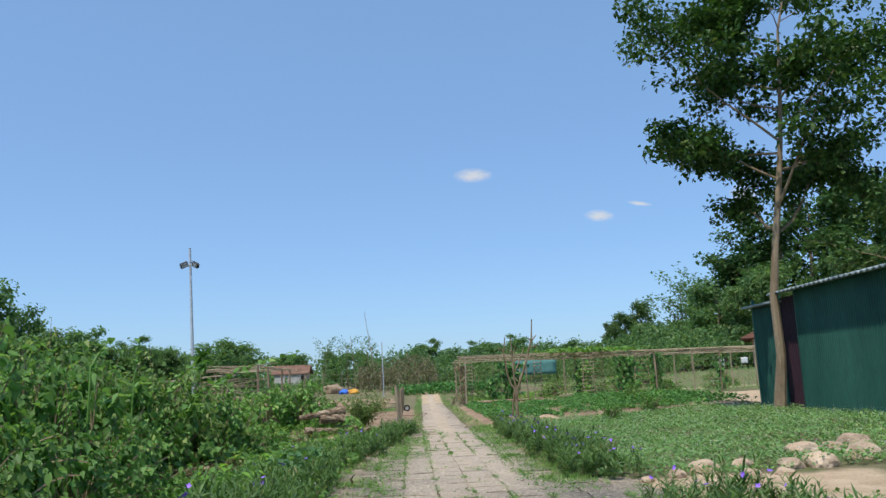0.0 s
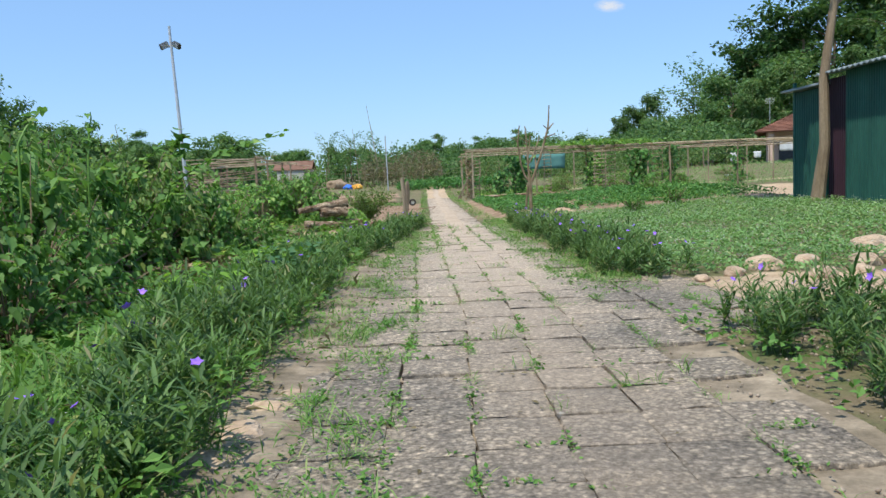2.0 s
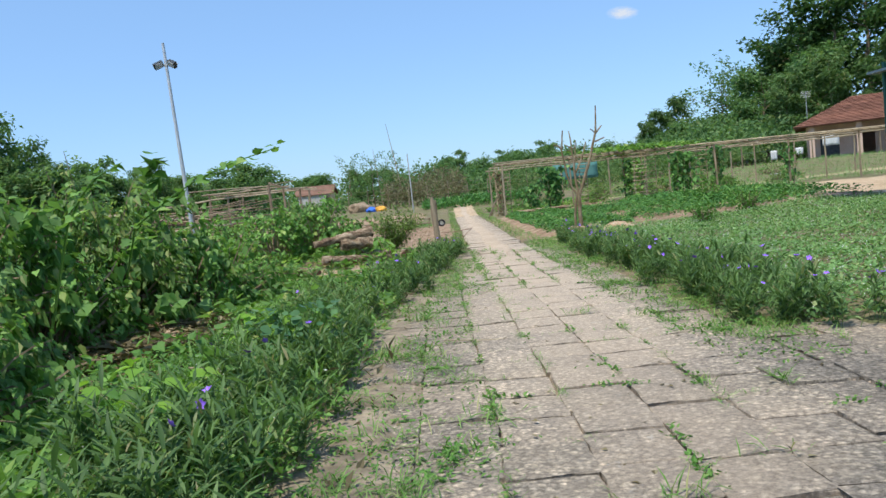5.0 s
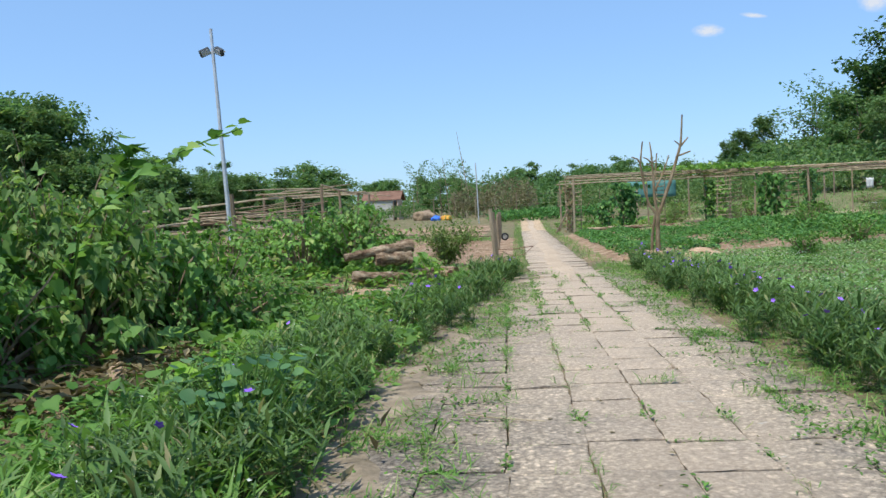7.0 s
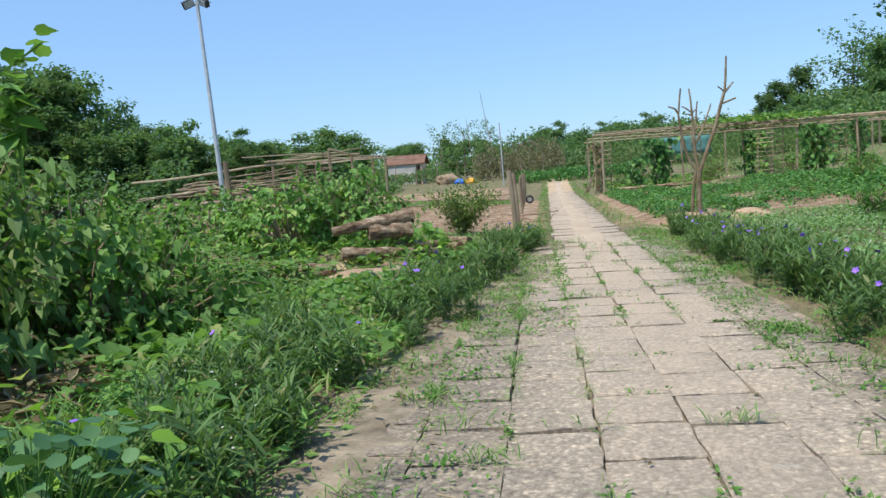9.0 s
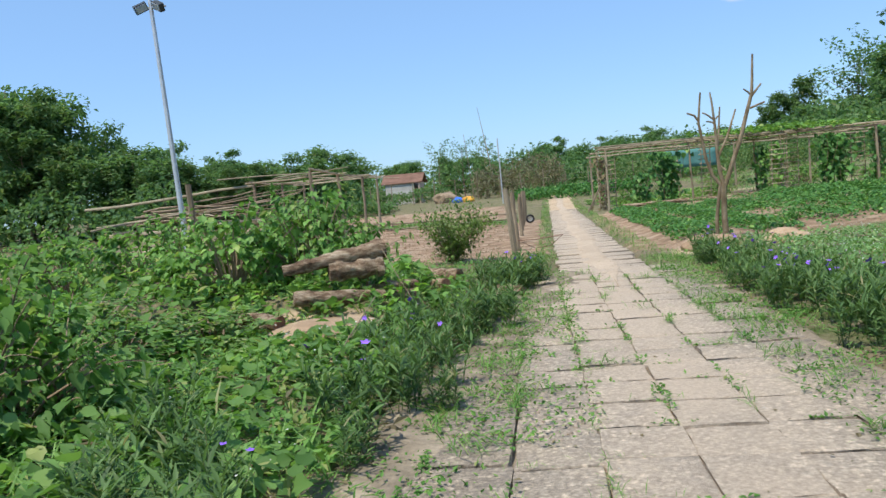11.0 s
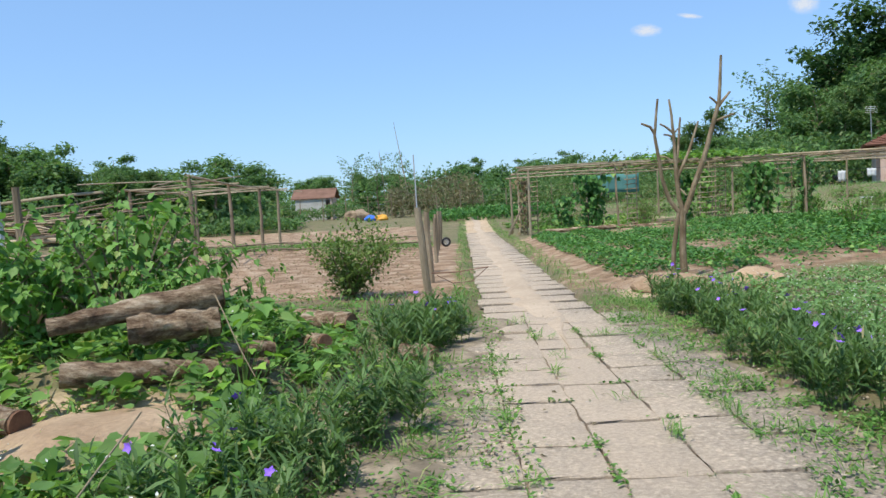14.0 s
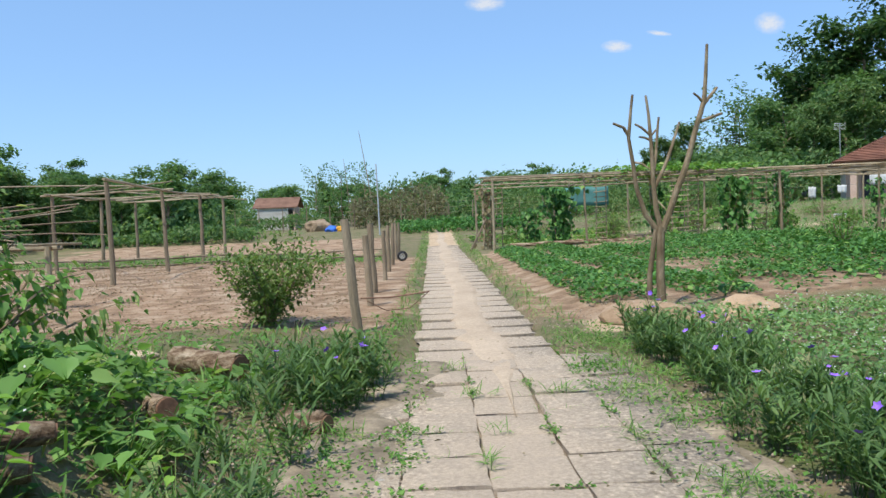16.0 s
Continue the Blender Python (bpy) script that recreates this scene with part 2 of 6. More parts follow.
def paver_material():
    m, n, l, b = shader("concrete_paver")
    o = n.new("ShaderNodeObjectInfo")
    big = noise_tex(n, l, 1.1, 4, 0.6, "Generated")
    tc = n.new("ShaderNodeTexCoord")
    ge = n.new("ShaderNodeNewGeometry")
    def world_noise(scale, detail=6, rough=0.6, stretch=(1, 1, 1)):
        mp = n.new("ShaderNodeMapping")
        mp.inputs["Scale"].default_value = stretch
        tx = n.new("ShaderNodeTexNoise")
        tx.inputs["Scale"].default_value, tx.inputs["Detail"].default_value, tx.inputs["Roughness"].default_value = scale, detail, rough
        l.new(ge.outputs["Position"], mp.inputs[0])
        l.new(mp.outputs[0], tx.inputs["Vector"])
        return tx.outputs["Fac"]
    stain, grain, pit = world_noise(0.7, 5), world_noise(45, 8, 0.75), world_noise(14, 5, 0.65)
    c = ramp(n, l, o.outputs["Random"], [(0.0, (0.46, 0.40, 0.32)), (0.5, (0.50, 0.43, 0.345)), (1.0, (0.55, 0.47, 0.375))])
    c = mix(n, l, 0.75, c, ramp(n, l, stain, [(0.32, (0.62, 0.62, 0.64)), (0.68, (1.25, 1.18, 1.08))]), 'MULTIPLY')
    c = mix(n, l, 0.9, c, ramp(n, l, grain, [(0.38, (0.45, 0.45, 0.45)), (0.62, (1.42, 1.42, 1.42))]), 'MULTIPLY')
    c = mix(n, l, ramp(n, l, pit, [(0.60, (0, 0, 0)), (0.70, (0.8, 0.8, 0.8))]), c, (0.46, 0.41, 0.34))
    c = mix(n, l, ramp(n, l, pit, [(0.28, (0.75, 0.75, 0.75)), (0.40, (0, 0, 0))]), c, (0.10, 0.085, 0.07))
    vo = n.new("ShaderNodeTexVoronoi")
    vo.inputs["Scale"].default_value = 32
    wv = n.new("ShaderNodeVectorMath")
    wv.operation = 'MULTIPLY_ADD'
    wv.inputs[1].default_value = (0.05, 0.05, 0.05)
    l.new(ge.outputs["Position"], wv.inputs[2])
    l.new(pit, wv.inputs[0])
    l.new(wv.outputs[0], vo.inputs["Vector"])
    cell = n.new("ShaderNodeSeparateColor")
    l.new(vo.outputs["Color"], cell.inputs[0])
    c = mix(n, l, 0.55, c, ramp(n, l, vo.outputs["Distance"], [(0.12, (1.5, 1.46, 1.4)), (0.38, (0.95, 0.95, 0.95)), (0.75, (0.4, 0.4, 0.4))]), 'MULTIPLY')
    c = mix(n, l, 0.8, c, ramp(n, l, cell.outputs[0], [(0.0, (0.62, 0.62, 0.63)), (0.7, (1.0, 0.99, 0.97)), (1.0, (1.6, 1.55, 1.46))]), 'MULTIPLY')
    sp = n.new("ShaderNodeSeparateXYZ")
    l.new(ge.outputs["Position"], sp.inputs[0])
    # trodden sand along the middle, denser further on
    along = n.new("ShaderNodeMapRange")
    for k, v in ((1, 6.0), (2, 17.0), (3, 0.0), (4, 0.55)):
        along.inputs[k].default_value = v
    l.new(sp.outputs[1], along.inputs[0])
    off = n.new("ShaderNodeMath")
    off.operation = 'SUBTRACT'
    l.new(sp.outputs[0], off.inputs[0])
    off.inputs[1].default_value = 1.15
    ab = n.new("ShaderNodeMath")
    ab.operation = 'ABSOLUTE'
    l.new(off.outputs[0], ab.inputs[0])
    acr = n.new("ShaderNodeMapRange")
    for k, v in ((1, 0.1), (2, 0.75), (3, 0.45), (4, 0.0)):
        acr.inputs[k].default_value = v
    l.new(ab.outputs[0], acr.inputs[0])
    add = n.new("ShaderNodeMath")
    l.new(along.outputs[0], add.inputs[0])
    l.new(acr.outputs[0], add.inputs[1])
    add2 = n.new("ShaderNodeMath")
    add2.operation = 'MULTIPLY_ADD'
    l.new(stain, add2.inputs[0])
    add2.inputs[1].default_value = 1.3
    add2.inputs[2].default_value = -0.75
    fin = n.new("ShaderNodeMath")
    fin.use_clamp = True
    l.new(add.outputs[0], fin.inputs[0])
    l.new(add2.outputs[0], fin.inputs[1])
    c = mix(n, l, fin.outputs[0], c, mix(n, l, 0.75, (0.50, 0.395, 0.295), ramp(n, l, grain, [(0.3, (0.6, 0.6, 0.6)), (0.7, (1.2, 1.2, 1.2))]), 'MULTIPLY'))
    # slabs grow darker towards the near end and along the outer rows
    near = n.new("ShaderNodeMapRange")
    for k, v in ((1, 6.0), (2, 13.5), (3, 0.9), (4, 0.0)):
        near.inputs[k].default_value = v
    l.new(sp.outputs[1], near.inputs[0])
    outer = n.new("ShaderNodeMapRange")
    for k, v in ((1, 0.55), (2, 1.1), (3, 0.0), (4, 0.7)):
        outer.inputs[k].default_value = v
    l.new(ab.outputs[0], outer.inputs[0])
    darken = n.new("ShaderNodeMath")
    darken.operation = 'MAXIMUM'
    l.new(near.outputs[0], darken.inputs[0])
    l.new(outer.outputs[0], darken.inputs[1])
    c = mix(n, l, darken.outputs[0], c, mix(n, l, 1.0, c, (0.56, 0.56, 0.56), 'MULTIPLY'))
    lime = ramp(n, l, world_noise(3.3, 5, 0.7), [(0.66, (0, 0, 0)), (0.72, (0.7, 0.7, 0.7))])
    c = mix(n, l, lime, c, (0.5, 0.48, 0.43))
    l.new(c, b.inputs["Base Color"])
    b.inputs["Roughness"].default_value = 0.92
    b.inputs["Specular IOR Level"].default_value = 0.25
    bump(n, l, b, mix(n, l, 0.5, grain, pit), 1.0, 0.022)
    return m


def ground_material():
    """Earth whose kind (sand, red soil, turf) is laid out over the plan."""
    m, n, l, b = shader("earth")
    big, mid, fine = noise_tex(n, l, 0.35, 5), noise_tex(n, l, 2.2, 6), noise_tex(n, l, 28, 8, 0.7)
    def attr(name):
        a = n.new("ShaderNodeAttribute")
        a.attribute_name = name
        return a.outputs["Fac"]
    turf = mix(n, l, ramp(n, l, mid, [(0.40, (0, 0, 0)), (0.66, (1, 1, 1))]), (0.24, 0.19, 0.12), (0.11, 0.14, 0.05))
    sand = ramp(n, l, mid, [(0.3, (0.42, 0.30, 0.19)), (0.7, (0.60, 0.46, 0.32))])
    soil = ramp(n, l, mid, [(0.36, (0.21, 0.135, 0.085)), (0.5, (0.335, 0.225, 0.145)), (0.64, (0.46, 0.345, 0.245))])
    def edge(name):
        return ramp(n, l, mix(n, l, 0.35, attr(name), mid), [(0.42, (0, 0, 0)), (0.58, (1, 1, 1))])
    c = mix(n, l, edge("sand"), turf, sand)
    c = mix(n, l, edge("soil"), c, soil)
    c = mix(n, l, 0.7, c, ramp(n, l, fine, [(0.3, (0.6, 0.6, 0.6)), (0.7, (1.25, 1.25, 1.25))]), 'MULTIPLY')
    c = mix(n, l, 0.6, c, ramp(n, l, big, [(0.3, (0.8, 0.82, 0.8)), (0.7, (1.15, 1.1, 1.05))]), 'MULTIPLY')
    l.new(c, b.inputs["Base Color"])
    b.inputs["Roughness"].default_value = 0.97
    b.inputs["Specular IOR Level"].default_value = 0.15
    bump(n, l, b, mix(n, l, 0.5, fine, mid), 0.9, 0.05)
    return m


def log_material():
    """Weathered bark: long fissures, pale flaked patches and dark rotten ones."""
    m, n, l, b = shader("log_bark")
    grain = noise_tex(n, l, 13, 10, 0.72, "Object", (0.35, 1.0, 1.2))
    patch = noise_tex(n, l, 5, 5, 0.6, "Object", (0.6, 1, 1))
    fine = noise_tex(n, l, 70, 6, 0.7, "Object")
    c = ramp(n, l, grain, [(0.34, (0.08, 0.05, 0.033)), (0.45, (0.22, 0.15, 0.10)), (0.55, (0.40, 0.31, 0.22)), (0.66, (0.60, 0.51, 0.40))])
    c = mix(n, l, 0.8, c, ramp(n, l, patch, [(0.35, (0.62, 0.54, 0.48)), (0.62, (1.2, 1.15, 1.08))]), 'MULTIPLY')
    c = mix(n, l, 0.5, c, ramp(n, l, fine, [(0.3, (0.6, 0.6, 0.6)), (0.7, (1.25, 1.25, 1.25))]), 'MULTIPLY')
    l.new(c, b.inputs["Base Color"])
    b.inputs["Roughness"].default_value = 0.95
    b.inputs["Specular IOR Level"].default_value = 0.15
    bump(n, l, b, grain, 1.0, 0.06)
    return m


M["log"] = log_material()
M["paver"], M["earth"] = paver_material(), ground_material()

# ---- mesh tools ----
rng = np.random.default_rng(7)


def sstep(a, b, v):
    t = np.clip((v - a) / (b - a), 0, 1)
    return t * t * (3 - 2 * t)


def wave(x, y, s=1.0, p=0.0):
    """Gentle unevenness between -1 and 1."""
    return (np.sin(x * 1.7 * s + 0.6 * y * s + p) + np.sin(1.1 * y * s - 0.8 * x * s + 2 * p + 1.3) + np.sin(2.9 * s * (x + y) * 0.7 + p * 3)) / 3


def terrain(x, y):
    """Height of the ground."""
    x, y = np.asarray(x, float), np.asarray(y, float)
    z = 0.18 * sstep(4, 9, x) * sstep(10, 16, y)
    z = z + 0.5 * sstep(15, 29, x) * sstep(40, 68, y)
    z = z + 0.6 * sstep(50, 68, y)
    z = z + 3.0 * sstep(30, 70, x) * sstep(76, 115, y) + 2.0 * sstep(90, 200, y)
    z = z + 0.10 * sstep(2.45, 2.9, x) * sstep(25.2, 25.8, y) * (1 - sstep(41.5, 42.3, y)) * (1 - sstep(10.5, 11.5, x))
    z = z + 0.05 * sstep(-0.4, -1.2, x) * sstep(3, 5, y) * (1 - sstep(20, 24, y))
    z = z + 0.14 * sstep(-2, -4.5, x) * sstep(27, 31, y) * (1 - sstep(46, 50, y))
    z = z - 0.13 * (1 - sstep(0.55, 0.75, np.abs(x - 1.2))) * sstep(22.6, 23.0, y) * (1 - sstep(47, 49, y))
    z = z + 0.30 * sstep(-0.65, -1.15, x) * sstep(-7, -5, x) * sstep(18.5, 19.5, y) * (1 - sstep(20.6, 22.2, y))
    off = np.clip((np.abs(x - 0.9) - 1.2) / 5, 0, 1)
    return z + 0.03 * wave(x, y, 1.5) * off - 0.014 * (1 - sstep(1.6, 2.4, np.abs(x - 0.9))) * (1 - sstep(43, 48, y))


def tz(x, y):
    return float(terrain(x, y))


def mesh_of(name, verts, tris, mat, smooth=False):
    me = bpy.data.meshes.new(name)
    verts, tris = np.asarray(verts, np.float32), np.asarray(tris, np.int32)
    me.vertices.add(len(verts))
    me.vertices.foreach_set("co", verts.ravel())
    me.loops.add(tris.size)
    me.loops.foreach_set("vertex_index", tris.ravel())
    me.polygons.add(len(tris))
    k = tris.shape[1]
    me.polygons.foreach_set("loop_start", np.arange(len(tris), dtype=np.int32) * k)
    me.polygons.foreach_set("loop_total", np.full(len(tris), k, np.int32))
    if smooth:
        me.polygons.foreach_set("use_smooth", np.ones(len(tris), bool))
    me.materials.append(mat)
    me.update(calc_edges=True)
    if k == 3 and len(tris) < 15000:
        me.set_sharp_from_angle(angle=0.6)
    return me


def turns(yaw, pitch, roll):
    cy, sy, cp, sp, cr, sr = np.cos(yaw), np.sin(yaw), np.cos(pitch), np.sin(pitch), np.cos(roll), np.sin(roll)
    o, i = np.zeros_like(cy), np.ones_like(cy)
    rz = np.stack([np.stack([cy, -sy, o], -1), np.stack([sy, cy, o], -1), np.stack([o, o, i], -1)], -2)
    rx = np.stack([np.stack([i, o, o], -1), np.stack([o, cp, -sp], -1), np.stack([o, sp, cp], -1)], -2)
    ry = np.stack([np.stack([cr, o, sr], -1), np.stack([o, i, o], -1), np.stack([-sr, o, cr], -1)], -2)
    return rz @ rx @ ry


def strew(shape, at, yaw, pitch, roll, size):
    """Vertices and triangles of many copies of a small shape."""
    v, f = shape
    r = turns(np.asarray(yaw, float), np.asarray(pitch, float), np.asarray(roll, float))
    size = np.asarray(size, float)
    if size.ndim == 1:
        size = np.repeat(size[:, None], 3, 1)
    out = np.einsum("nij,nkj->nki", r, v[None] * size[:, None, :]) + np.asarray(at, float)[:, None, :]
    n = len(out)
    return out.reshape(-1, 3), (f[None] + (np.arange(n) * len(v))[:, None, None]).reshape(-1, 3)


def merge(parts):
    vs, fs, k = [], [], 0
    for v, f in parts:
        vs.append(v)
        fs.append(f + k)
        k += len(v)
    return np.concatenate(vs), np.concatenate(fs)


def blade_shape(length, width, seg=3, droop=0.3, fold=0.12):
    """Narrow leaf along +y from the origin, folded along its rib and drooping to the tip."""
    v, f = [], []
    for k in range(seg + 1):
        t = k / seg
        w = width * math.sin(math.pi * (0.12 + 0.88 * t)) ** 0.8 * (1 if k < seg else 0)
        y, z = length * t * (1 - 0.15 * droop * t), -droop * length * t * t
        v += [(-w / 2, y, z + fold * w), (0, y, z), (w / 2, y, z + fold * w)]
    for k in range(seg):
        a, b = 3 * k, 3 * k + 3
        for s in (0, 1):
            if k < seg - 1:
                f += [(a + s, a + s + 1, b + s + 1), (a + s, b + s + 1, b + s)]
            else:
                f += [(a + s, a + s + 1, b + 1)]
    return np.array(v, float), np.array(f)


def lobed_shape():
    """Broad leaf with three points and a heart-shaped base, rib along +y, unit length."""
    half = [(0.20, -0.07), (0.40, 0.12), (0.43, 0.46), (0.24, 0.60)]
    rim = [(0.0, 0.0)] + half + [(0.0, 1.0)] + [(-x, y) for x, y in reversed(half)]
    v = [(x, y, 0.24 * abs(x) - 0.18 * y * y) for x, y in rim] + [(0, 0.40, -0.06)]
    return np.array(v, float), np.array([(k, (k + 1) % 10, 10) for k in range(10)])


def oval_shape(w=0.6):
    """Simple oval leaf folded along the rib, unit length."""
    v = [(0, 0, 0), (w / 2, 0.4, 0.07), (0, 1, -0.12), (-w / 2, 0.4, 0.07)]
    return np.array(v, float), np.array([(0, 1, 2), (0, 2, 3)])


def star_shape(n=5):
    """Open five-lobed blossom facing +z."""
    v, f = [(0, 0, -0.3)], []
    for k in range(2 * n):
        r = 1.0 if k % 2 == 0 else 0.62
        a = math.pi * k / n
        v.append((r * math.cos(a), r * math.sin(a), 0.08 if k % 2 == 0 else -0.02))
    for k in range(2 * n):
        f.append((0, 1 + k, 1 + (k + 1) % (2 * n)))
    return np.array(v, float), np.array(f)


HEART = (np.array([(0, 0, 0), (0.26, -0.06, 0.05), (0.36, 0.34, 0.08), (0, 1, -0.16), (-0.36, 0.34, 0.08), (-0.26, -0.06, 0.05)], float), np.array([(0, 1, 2), (0, 2, 3), (0, 3, 4), (0, 4, 5)]))
LOBED, OVAL, THIN, STAR = lobed_shape(), oval_shape(), oval_shape(0.3), star_shape()
LANCE, GRASS = blade_shape(1, 0.15, 2, 0.28), blade_shape(1, 0.065, 2, 0.45)


def tube(points, radii, sides=7):
    """A tapered tube along points, closed at both ends."""
    p = [Vector(q) for q in points]
    v, f = [], []
    side = Vector((0.31, 0.95, 0.05))
    for k, q in enumerate(p):
        d = (p[min(k + 1, len(p) - 1)] - p[max(k - 1, 0)]).normalized()
        u = d.cross(side)
        if u.length < 0.1:
            u = d.cross(Vector((1, 0, 0)))
        u.normalize()
        w = d.cross(u)
        for s in range(sides):
            a = 2 * math.pi * s / sides
            v.append(q + (u * math.cos(a) + w * math.sin(a)) * radii[k])
    for k in range(len(p) - 1):
        for s in range(sides):
            a, b = k * sides + s, k * sides + (s + 1) % sides
            f += [(a, b, b + sides), (a, b + sides, a + sides)]
    e = (len(p) - 1) * sides
    for s in range(1, sides - 1):
        f += [(0, s + 1, s), (e, e + s, e + s + 1)]
    return np.array([tuple(q) for q in v]), np.array(f)


def box_shape(x0, y0, z0, x1, y1, z1):
    v = [(x, y, z) for z in (z0, z1) for y in (y0, y1) for x in (x0, x1)]
    q = [(0, 2, 3, 1), (4, 5, 7, 6), (0, 1, 5, 4), (2, 6, 7, 3), (0, 4, 6, 2), (1, 3, 7, 5)]
    return np.array(v, float), np.array([t for a, b, c, d in q for t in ((a, b, c), (a, c, d))])


def wobble(points, amount):
    return [tuple(Vector(q) + Vector(noise.noise_vector(Vector(q) * 2.3)) * amount) for q in points]


def thing(name, label, category, group="", kind="", at=(0, 0, 0)):
    ob = new(name)
    ob.location = at
    return tagged(ob, label, category, group, kind)


def part(name, geo, mat, parent, label="", smooth=False, kind=""):
    me = geo if isinstance(geo, bpy.types.Mesh) else mesh_of(name, geo[0], geo[1], mat, smooth)
    ob = new(name, me)
    ob.parent = parent
    return tagged(ob, label, kind=kind)


def solo(name, geo, mat, label, category, group="", kind="", smooth=False, at=(0, 0, 0)):
    ob = new(name, mesh_of(name, geo[0], geo[1], mat, smooth))
    ob.location = at
    return tagged(ob, label, category, group, kind)


# ---- ground ----
def spaced(stops):
    out = []
    for (a, b, s) in stops:
        out += list(np.arange(a, b, s))
    return np.array(out + [stops[-1][1]])


gx = spaced([(-1500, -300, 300), (-300, -60, 40), (-60, -16, 4), (-16, 14, 0.25), (14, 40, 1.3), (40, 100, 10), (100, 300, 40), (300, 1500, 300)])
gy = spaced([(-1500, -300, 300), (-300, -40, 40), (-40, 0, 4), (0, 48, 0.25), (48, 80, 1.0), (80, 140, 5), (140, 300, 20), (300, 1500, 300)])
GX, GY = np.meshgrid(gx, gy)
GZ = terrain(GX, GY)
# dug out a little under the paving
GZ = GZ - 0.06 * sstep(-0.75, -0.35, GX) * (1 - sstep(2.0, 2.35, GX)) * (1 - sstep(22.2, 22.6, GY)) * sstep(0.5, 1.2, GY)
cols, rows_n = len(gx), len(gy)
idx = np.arange(cols * rows_n).reshape(rows_n, cols)
quads = np.stack([idx[:-1, :-1], idx[:-1, 1:], idx[1:, 1:], idx[1:, :-1]], -1).reshape(-1, 4)
ground_mesh = mesh_of("ground", np.stack([GX, GY, GZ], -1).reshape(-1, 3), quads, M["earth"], True)


def band(v, a, b, soft):
    return sstep(a - soft, a + soft, v) * (1 - sstep(b - soft, b + soft, v))


edge_wave = 0.25 * wave(GX, GY, 2.0, 0.7)
soil = np.maximum.reduce([
    band(GX + edge_wave, -16, -0.75, 0.25) * band(GY + edge_wave * 2, 25.3, 39.5, 0.6),
    band(GX + edge_wave, -16, -1.2, 0.3) * band(GY, 43.5, 58, 0.8) * 0.9,
    band(GX + edge_wave, -0.75, 0.42, 0.12) * band(GY, 25, 41, 1),
    band(GX + edge_wave * 0.5, 2.0, 2.75, 0.12) * band(GY, 25, 41, 0.5),
    band(GX + edge_wave, 2.6, 10.5, 0.2) * band(GY, 25.6, 42, 0.3) * 0.75,
    band(GX, 5, 12, 1) * band(GY, 44, 49, 0.6) * 0.8,
])
sandy = np.maximum.reduce([
    band(GX + edge_wave * 0.4, 0.55, 1.95, 0.14) * band(GY, 48.5, 75, 0.5),
    band(GX + edge_wave * 0.4, -0.65, 2.4, 0.2) * band(GY, 1.0, 22.6, 0.5) * (0.46 + 0.12 * wave(GX, GY, 2.5, 1.0)),
    band(GX + edge_wave, 1.8, 6.0, 0.4) * band(GY + edge_wave, 9.5, 12.0, 0.3) * 0.72,
    band(GX + edge_wave, 10.0, 26.0, 1.0) * band(GY + edge_wave * 3, 27, 42.5, 1.0),
    band(GX + edge_wave, -2.6, -0.95, 0.3) * band(GY + edge_wave, 17.3, 19.0, 0.3),
    band(GX + edge_wave, -3.4, -2.1, 0.25) * band(GY + edge_wave, 12.7, 14.6, 0.3) * 0.8,
    band(GX, -16, -1.2, 0.5) * band(GY, 43.5, 58, 1.0) * 0.6,
    band(GX, 3, 30, 1) * band(GY, 50, 53, 0.7) * 0.7,
    band(GX + edge_wave, 2.3, 4.4, 0.25) * band(GY + edge_wave, 24.2, 25.4, 0.2) * 0.9,
])
for key, values in (("soil", soil), ("sand", sandy)):
    a = ground_mesh.attributes.new(key, 'FLOAT', 'POINT')
    a.data.foreach_set("value", values.astype(np.float32).ravel())
tagged(new("ground", ground_mesh), "bare earth, sand and turf of a vegetable garden", "ground", kind="structure")


# ---- trees ----
def limb(start, way, length, r0, r1, seg, bend, rise, g):
    """Points of a wandering limb."""
    p, d = Vector(start), Vector(way).normalized()
    pts = [p.copy()]
    for _ in range(seg):
        d = (d + Vector(g.normal(0, bend, 3)) + Vector((0, 0, rise))).normalized()
        p = p + d * (length / seg)
        pts.append(p.copy())
    return pts, list(np.linspace(r0, r1, seg + 1)), d


